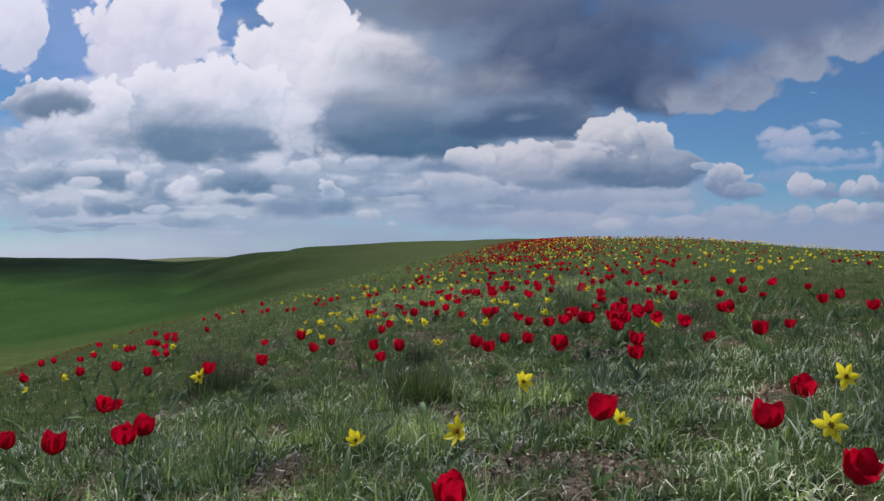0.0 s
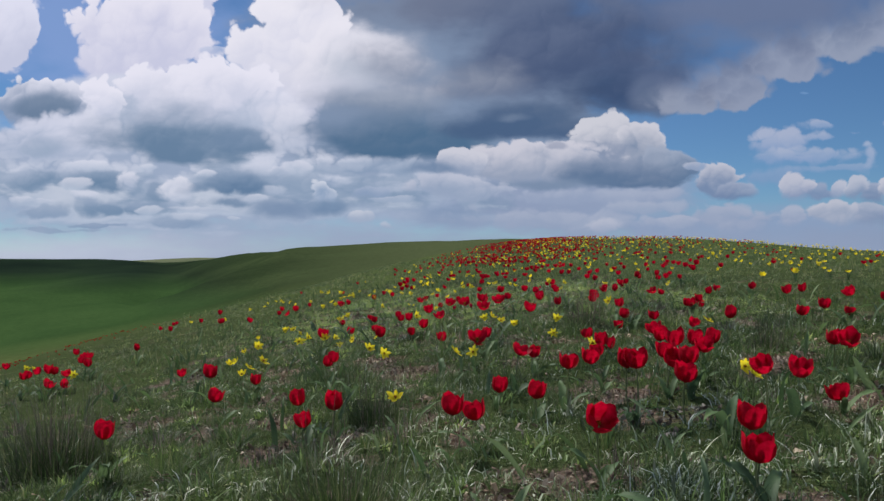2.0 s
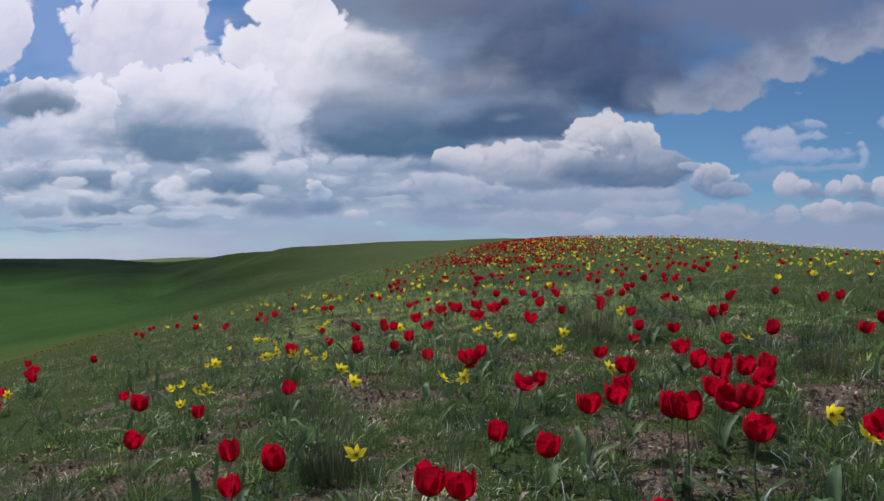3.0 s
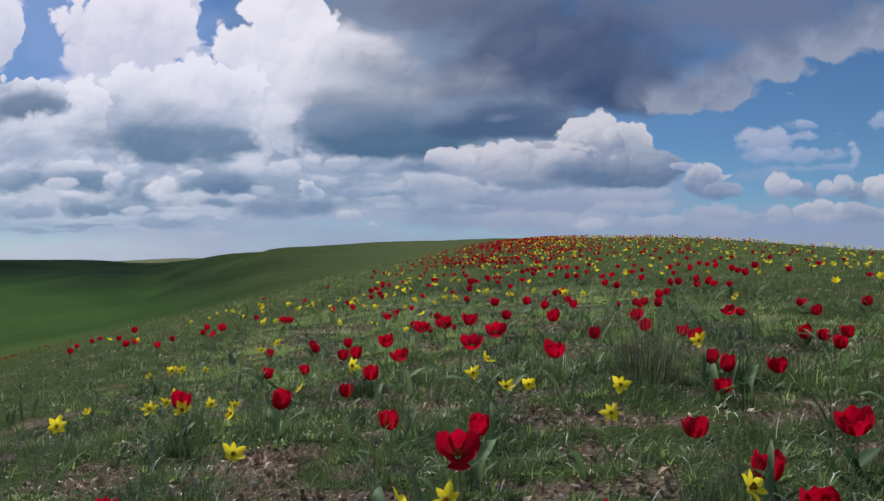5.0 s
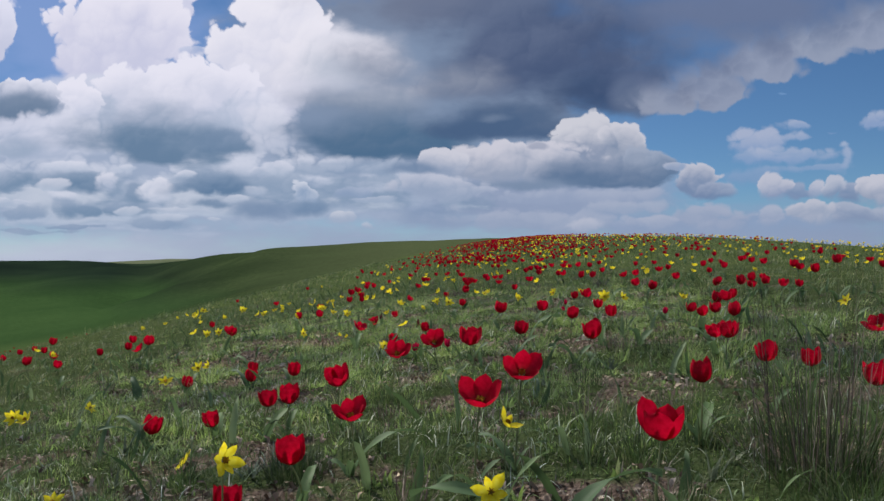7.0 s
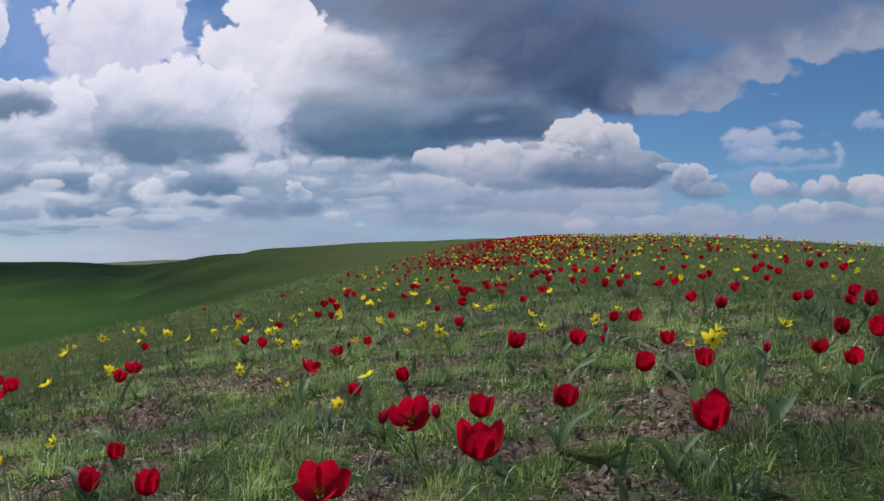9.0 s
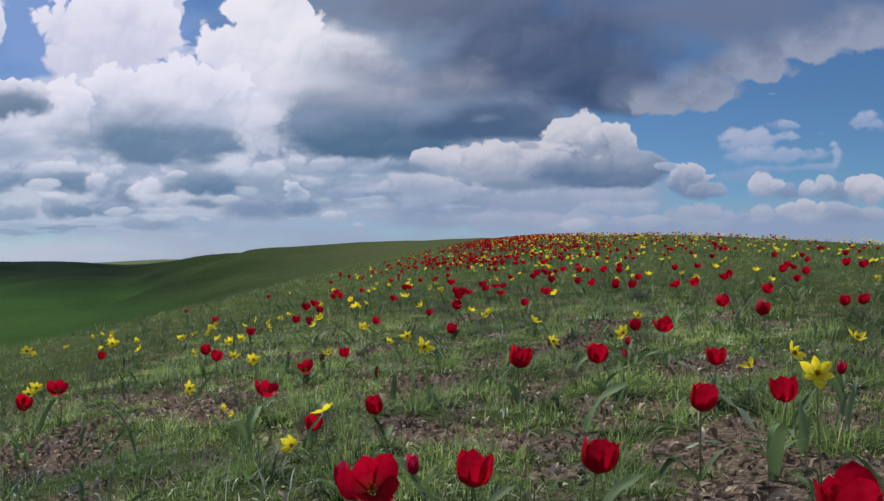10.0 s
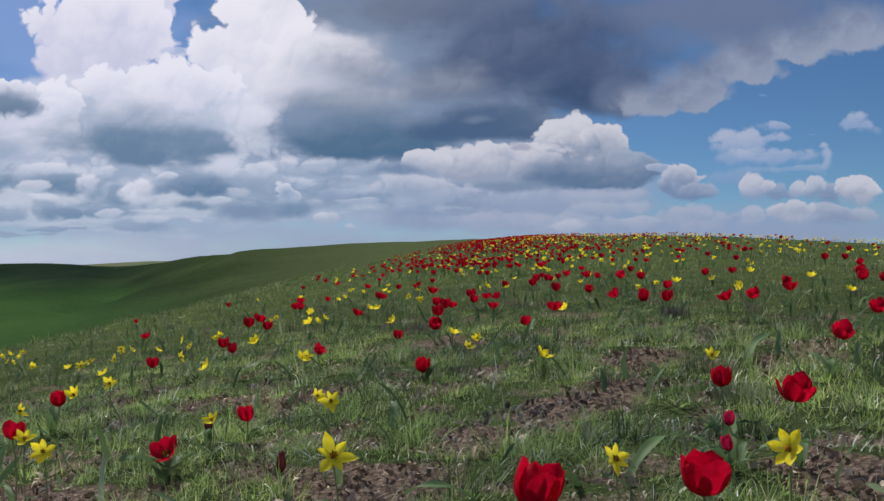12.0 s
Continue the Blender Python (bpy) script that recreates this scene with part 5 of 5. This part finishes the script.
yellow(0.09, 1.43, 0.316)
red(0.76, 1.77, 0.278, 0.26, 1.15)
red(0.41, 1.82, 0.284, 0.26, 1.15)
yellow(0.95, 1.88, 0.245, 0.92, 1.15, 1.2)
yellow(0.48, 1.92, 0.246)
yellow(-0.14, 2.01, 0.177)
yellow(1.14, 2.19, 0.313, 0.92, 1.1, 1.2)
yellow(0.29, 2.27, 0.284)
red(1.09, 2.33, 0.255, 0.26, 1.15)
red(-0.82, 2.34, 0.108)
red(-1.03, 2.35, 0.080, 0.12, 1.15)
red(-0.80, 2.41, 0.123, 0.12, 1.15)
red(-1.26, 2.55, 0.045)
red(-1.21, 3.17, 0.049)
red(0.83, 3.20, 0.258, 0.26, 1.15)
red(0.86, 3.32, 0.299, 0.26, 1.15)
red(1.40, 3.42, 0.338)
yellow(-0.92, 3.44, 0.126)
red(-0.90, 3.47, 0.149)
red(0.57, 3.51, 0.265, 0.45, 1.15)
red(1.07, 3.76, 0.357)
yellow(1.05, 3.79, 0.333)
red(0.24, 3.85, 0.232, 0.12, 1.1)
red(2.12, 3.89, 0.412)
red(1.23, 3.91, 0.327)
red(0.31, 3.92, 0.201)
red(1.37, 3.96, 0.220)
red(-1.46, 3.97, -0.103)
red(0.93, 4.00, 0.302, 0.26, 1.15)
red(1.77, 4.01, 0.313)
red(0.81, 4.09, 0.329, 0.26, 1.15)
red(-0.80, 4.09, 0.108)
red(0.79, 4.13, 0.326)
yellow(1.17, 4.17, 0.308)
red(0.52, 4.23, 0.214)
red(-0.22, 4.25, 0.111)
yellow(0.07, 4.28, 0.188)
red(-0.13, 4.31, 0.163, 0.12, 1.1)
red(1.04, 4.32, 0.314)
red(1.60, 4.36, 0.376)
red(0.65, 4.38, 0.287, 0.26, 1.05)
red(1.01, 4.41, 0.295)
red(1.59, 4.44, 0.366)
red(1.01, 4.45, 0.317, 0.26, 1.15)
red(-0.27, 4.46, 0.149)
red(2.16, 4.48, 0.414)
red(0.75, 4.50, 0.289, 0.26, 1.05)
red(0.43, 4.54, 0.185, 0.12, 1.1)
red(1.17, 4.57, 0.328)
red(0.81, 4.66, 0.297)
red(0.52, 4.72, 0.287)
red(2.37, 4.72, 0.430)
red(1.13, 4.75, 0.334)
red(1.21, 4.79, 0.331)
yellow(-2.29, 4.79, -0.148)
red(-0.66, 4.83, 0.094)
red(1.30, 4.85, 0.333)
red(-1.64, 4.90, -0.059)
red(1.14, 5.00, 0.325)
red(0.91, 5.06, 0.302)
red(-0.23, 5.16, 0.208)
red(-1.94, 5.23, -0.072)
red(0.64, 5.25, 0.227, 0.12, 1)
yellow(-0.02, 5.26, 0.223)
yellow(0.92, 5.34, 0.262, 0.92, 1)
red(-0.81, 5.36, 0.118)
red(1.89, 5.36, 0.407)
yellow(-2.34, 5.37, -0.158)
yellow(0.30, 5.42, 0.216, 0.92, 1)
yellow(-0.59, 5.44, 0.162)
yellow(-0.69, 5.46, 0.101)
yellow(0.39, 5.46, 0.206, 0.92, 1)
red(-0.63, 5.47, 0.067)
red(1.04, 5.55, 0.231, 0.26, 1.2)
red(-0.31, 5.59, 0.139, 0.12, 1)
red(-2.72, 5.60, -0.206)
red(0.42, 5.68, 0.252, 0.7, 1.3, 0.85)
red(1.31, 5.71, 0.294, 0.45, 1.2)
red(-2.38, 5.71, -0.175)
yellow(1.58, 5.72, 0.343)
red(1.70, 5.75, 0.374)
yellow(-0.81, 5.75, 0.113)
red(2.20, 5.78, 0.419)
red(1.00, 5.85, 0.257, 0.26, 1.05)
red(2.38, 5.88, 0.375)
red(0.48, 5.90, 0.255, 0.12, 0.95)
yellow(-0.77, 5.99, 0.062, 0.92, 1)
red(1.60, 6.02, 0.302)
yellow(-0.14, 6.04, 0.163)
yellow(0.89, 6.15, 0.323)
yellow(0.88, 6.21, 0.233)
yellow(-0.89, 6.21, 0.065)
red(0.26, 6.25, 0.198, 0.26, 1.05)
yellow(0.59, 6.29, 0.294)
red(-1.28, 6.53, -0.049)
red(1.32, 6.54, 0.202, 0.26, 1)
red(2.76, 6.59, 0.458)
yellow(0.70, 6.60, 0.261)
red(-2.47, 6.60, -0.255)
yellow(0.52, 6.64, 0.289)
red(1.37, 6.64, 0.312, 0.12, 1.05)
red(-0.12, 6.66, 0.188, 0.12, 1.2)
yellow(1.29, 6.67, 0.393)
red(1.78, 6.68, 0.381)
yellow(-0.28, 6.69, 0.147)
yellow(-0.87, 6.71, 0.104)
yellow(-0.46, 6.74, 0.150, 0.72, 1.1)
red(1.59, 6.75, 0.292, 0.26, 1.1)
red(-0.48, 6.79, 0.165, 0.26, 1.15)
yellow(-0.92, 6.84, 0.094)
yellow(0.10, 6.85, 0.288)
red(0.83, 6.86, 0.330, 0.45, 1.25, 0.15)
red(1.93, 6.92, 0.395)
red(-2.90, 6.96, -0.241)
yellow(-0.42, 6.97, 0.129)
red(-2.34, 7.01, -0.098)
red(0.07, 7.03, 0.161)
yellow(-0.67, 7.05, 0.097)
red(2.59, 7.11, 0.446)
red(-2.34, 7.12, -0.206)
red(1.51, 7.18, 0.274)
red(3.30, 7.20, 0.360)
red(2.73, 7.20, 0.456)
red(-2.29, 7.23, -0.218)
yellow(-2.23, 7.28, -0.155)
red(0.56, 7.29, 0.313, 0.7, 1.25, 0.5)
red(0.15, 7.29, 0.192)
red(-2.41, 7.30, -0.131)
yellow(-0.65, 7.31, 0.103)
yellow(0.62, 7.32, 0.252)
red(-2.38, 7.32, -0.142)
yellow(-0.69, 7.33, 0.072)
red(-2.62, 7.38, -0.190)
red(1.09, 7.39, 0.349)
red(1.53, 7.43, 0.336)
red(0.67, 7.43, 0.356, 0.7, 1.2, 0.75)
red(-2.36, 7.46, -0.179)
yellow(-0.45, 7.51, 0.009)
red(2.15, 7.53, 0.330)
red(0.26, 7.54, 0.233, 0.7, 1.15, 0.45)
red(2.12, 7.66, 0.313)
red(-3.58, 7.72, -0.373)
yellow(-0.20, 7.75, 0.041)
red(1.41, 7.77, 0.351)
yellow(-1.19, 7.82, -0.052)
red(-3.54, 7.88, -0.365)
red(-3.17, 7.90, -0.314)
red(0.19, 8.06, 0.249)
red(-2.92, 8.07, -0.276)
red(-0.03, 8.07, 0.177)
red(1.69, 8.08, 0.274)
red(-2.47, 8.11, -0.183)
red(0.03, 8.11, 0.183)
red(2.41, 8.13, 0.403)
red(1.99, 8.22, 0.396)
red(-0.24, 8.24, 0.076)
red(-0.45, 8.26, 0.042)
red(-2.52, 8.27, -0.147)
red(2.07, 8.32, 0.383)
red(1.53, 8.37, 0.365)
yellow(-0.92, 8.41, 0.063)
red(-2.66, 8.44, -0.206)
yellow(-1.00, 8.49, 0.054)
red(0.36, 8.52, 0.279, 0.7, 1.2)
red(2.94, 8.63, 0.428)
red(0.64, 8.67, 0.313, 0.26, 1.35)
red(-2.72, 8.69, -0.191)
red(1.64, 8.77, 0.326)
yellow(-3.54, 8.78, -0.385)
yellow(-3.22, 8.80, -0.319)
red(1.17, 8.90, 0.318, 0.26, 1.45)
yellow(-0.60, 8.96, 0.111)
red(-2.42, 9.06, -0.161)
red(-0.09, 9.07, 0.140, 0.12, 1.05)
red(-3.62, 9.13, -0.347)
yellow(-0.99, 9.17, -0.038)
yellow(2.39, 9.18, 0.436)
yellow(-3.47, 9.21, -0.370)
yellow(1.30, 9.25, 0.454)
red(0.91, 9.26, 0.303, 0.12, 1.1)
red(1.82, 9.27, 0.394)
red(-3.05, 9.28, -0.230)
red(1.92, 9.30, 0.382)
red(0.70, 9.31, 0.268, 0.12, 1.1)
red(2.87, 9.33, 0.358)
red(0.52, 9.34, 0.246, 0.7, 1.4, 0.9)
red(-0.32, 9.34, 0.069)
yellow(-1.39, 9.34, -0.100)
red(-0.62, 9.37, 0.037)
yellow(-0.57, 9.37, 0.116)
red(1.21, 9.57, 0.351, 0.12, 1.1)
red(1.43, 9.64, 0.354)
red(1.90, 9.65, 0.353)
red(0.60, 9.67, 0.173, 0, 0.8)
red(0.43, 9.71, 0.172, 0, 0.8)
red(-0.39, 9.74, 0.010, 0.12, 0.95)
yellow(1.53, 9.82, 0.425)
red(2.11, 9.87, 0.422)
yellow(0.38, 9.94, 0.272)
red(1.94, 9.95, 0.354)
yellow(-0.67, 9.98, 0.050)
red(2.21, 10.04, 0.428)
yellow(1.56, 10.14, 0.353)
yellow(0.27, 10.17, 0.099)
yellow(1.26, 10.37, 0.428)
red(1.49, 10.21, 0.363)
red(0.50, 10.21, 0.230)
red(1.90, 10.28, 0.322, 0.0, 0.7)
yellow(-0.82, 10.28, 0.200)
red(0.31, 10.33, 0.159)
red(2.23, 10.34, 0.393)
yellow(1.06, 10.48, 0.390, 0.92, 0.68)
red(2.43, 10.48, 0.492)
yellow(2.09, 10.53, 0.394)
red(3.36, 10.54, 0.597)
yellow(0.03, 10.55, 0.155, 0.5, 0.55)
red(0.96, 10.58, 0.322, 0.12, 1.3)
red(1.23, 10.59, 0.331, 0.26, 1.3)
yellow(-0.90, 10.65, 0.279)
red(3.13, 10.66, 0.626)
yellow(-0.03, 10.68, 0.149, 0.5, 0.6)
yellow(0.65, 10.69, 0.352)
red(-1.76, 10.69, -0.035)
red(-0.70, 10.70, 0.168)
red(2.82, 10.76, 0.473)
red(0.08, 10.81, 0.188)
red(1.44, 11.00, 0.290, 0.0, 0.58)
red(3.06, 11.03, 0.459)
red(1.60, 11.04, 0.390, 0.45, 1.15, 0.3)
red(1.46, 11.05, 0.331, 0.0, 0.55)
red(-1.33, 11.11, 0.073)
yellow(-0.88, 11.16, 0.128)
yellow(-0.02, 11.21, 0.254)
red(-1.44, 11.27, 0.009)
red(-2.22, 11.28, -0.084)
red(3.30, 11.29, 0.562)
red(-0.84, 11.33, 0.117)
yellow(-0.13, 11.37, 0.248)
yellow(0.60, 11.37, 0.330)
red(2.15, 11.41, 0.435)
red(-1.54, 11.43, 0.052)
red(1.60, 11.44, 0.363)
red(-1.58, 11.45, -0.000)
red(2.93, 11.51, 0.495)
red(2.68, 11.53, 0.468)
red(0.15, 11.57, 0.168)
red(3.06, 11.57, 0.467)
yellow(-0.37, 11.57, 0.086)
red(-0.25, 11.58, 0.219)
red(2.98, 11.64, 0.439)
yellow(-1.11, 11.66, 0.241)
red(3.32, 11.67, 0.594)
yellow(0.24, 11.71, 0.224)
yellow(-1.10, 11.74, 0.070)
yellow(1.72, 11.81, 0.385)
red(3.44, 11.84, 0.570)
red(2.15, 11.86, 0.445)
red(0.30, 11.93, 0.196)
red(2.83, 11.96, 0.443)
yellow(0.51, 11.96, 0.251)
red(3.24, 12.04, 0.489)
yellow(-2.38, 12.09, -0.120)
yellow(-0.30, 12.14, 0.236)
yellow(0.13, 12.14, 0.326)
red(-0.53, 12.60, 0.139, 0.12, 1.05)
yellow(-0.51, 12.21, 0.170)
yellow(-0.95, 12.30, 0.217)
red(-3.15, 12.40, -0.271)
yellow(-0.84, 12.41, 0.174)
red(-2.53, 12.44, -0.060)
red(-2.15, 12.47, -0.154)
red(-2.54, 12.47, -0.183)
yellow(-0.32, 12.54, 0.214)
red(2.72, 12.60, 0.479)
yellow(1.05, 12.64, 0.331)
red(0.87, 12.69, 0.207)
yellow(3.49, 12.79, 0.542)
red(3.60, 12.86, 0.613)
yellow(1.12, 12.93, 0.341)
red(3.62, 13.16, 0.626)
red(0.40, 13.19, 0.263)
red(3.57, 13.29, 0.636)
yellow(-0.64, 13.42, 0.137)
red(-3.06, 13.52, -0.246)
red(-0.05, 13.53, 0.236)
red(3.36, 13.56, 0.524)
red(2.65, 13.59, 0.498)
yellow(-0.35, 13.70, 0.180)
red(1.45, 13.73, 0.352)
red(2.27, 13.86, 0.474)
red(1.99, 13.89, 0.489)
red(-1.57, 13.90, -0.033)
red(4.65, 13.91, 0.713)
red(3.43, 13.93, 0.587)
red(2.18, 14.02, 0.468)
red(-0.21, 14.10, 0.208)
yellow(-1.07, 14.11, 0.082)
red(2.23, 14.19, 0.482)
yellow(-1.01, 14.28, 0.093)
red(3.81, 14.32, 0.566)
yellow(-0.45, 14.35, 0.174)
red(3.67, 14.35, 0.619)
yellow(-0.65, 14.38, 0.146)
yellow(-0.87, 14.40, 0.153)
red(3.21, 14.41, 0.547)
red(-3.77, 14.58, -0.380)
yellow(-1.17, 14.58, 0.035)
yellow(-0.97, 14.59, 0.074)
yellow(-0.34, 14.65, 0.215)
red(-4.04, 14.76, -0.463)
red(2.59, 14.81, 0.510)
yellow(-1.02, 14.86, 0.099)
yellow(-1.93, 14.92, -0.079)
red(4.04, 15.05, 0.599)
yellow(-0.67, 15.06, 0.152)
red(1.31, 15.11, 0.408)
red(1.48, 15.17, 0.425)
red(1.06, 15.22, 0.385)
yellow(2.51, 15.24, 0.491)
yellow(-0.49, 15.26, 0.140)
yellow(-1.75, 15.26, -0.046)
yellow(-1.08, 15.28, 0.057)
red(2.55, 15.28, 0.564)
red(-3.96, 15.34, -0.423)
red(2.45, 15.43, 0.570)
yellow(2.75, 15.54, 0.512)
red(4.82, 15.58, 0.721)
yellow(-2.83, 15.73, -0.210)
yellow(-2.15, 15.78, -0.073)
yellow(-0.22, 15.94, 0.210)
yellow(-2.62, 15.95, -0.173)
red(3.29, 15.96, 0.582)
red(4.33, 16.02, 0.709)
yellow(-2.23, 16.04, -0.111)
red(3.55, 16.06, 0.595)
yellow(0.97, 16.07, 0.368)
yellow(-0.25, 16.55, 0.196)
yellow(1.75, 16.57, 0.452)
red(4.95, 16.57, 0.659)
yellow(-2.42, 16.60, -0.131)
yellow(0.89, 16.64, 0.369)
red(2.58, 16.73, 0.544)
red(2.01, 16.75, 0.496)
yellow(-2.59, 16.79, -0.120)
yellow(1.53, 16.81, 0.436)
red(-0.08, 16.82, 0.271)
yellow(-2.50, 16.85, -0.122)
red(2.19, 17.04, 0.516)
red(2.58, 17.09, 0.546)
yellow(-2.80, 17.12, -0.180)
red(0.12, 17.39, 0.311)
red(2.50, 17.61, 0.550)
yellow(4.46, 17.72, 0.649)
red(5.03, 19.23, 0.823)
yellow(0.23, 19.37, 0.330)
red(4.56, 20.20, 0.737)
red(-2.74, 20.90, -0.130)
red(1.66, 21.19, 0.547)
red(3.30, 22.03, 0.709)
red(-0.08, 22.03, 0.346)
red(4.61, 22.27, 0.797)
red(3.77, 22.56, 0.756)
red(1.14, 22.62, 0.516)
red(3.67, 22.93, 0.759)
red(0.59, 23.11, 0.456)
red(2.78, 23.99, 0.718)
red(7.17, 24.44, 0.955)
red(2.58, 24.85, 0.722)
red(-0.02, 25.19, 0.406)
spent_tulip(0.19, 11.89, 0.166)
spent_tulip(0.47, 11.43, 0.157)
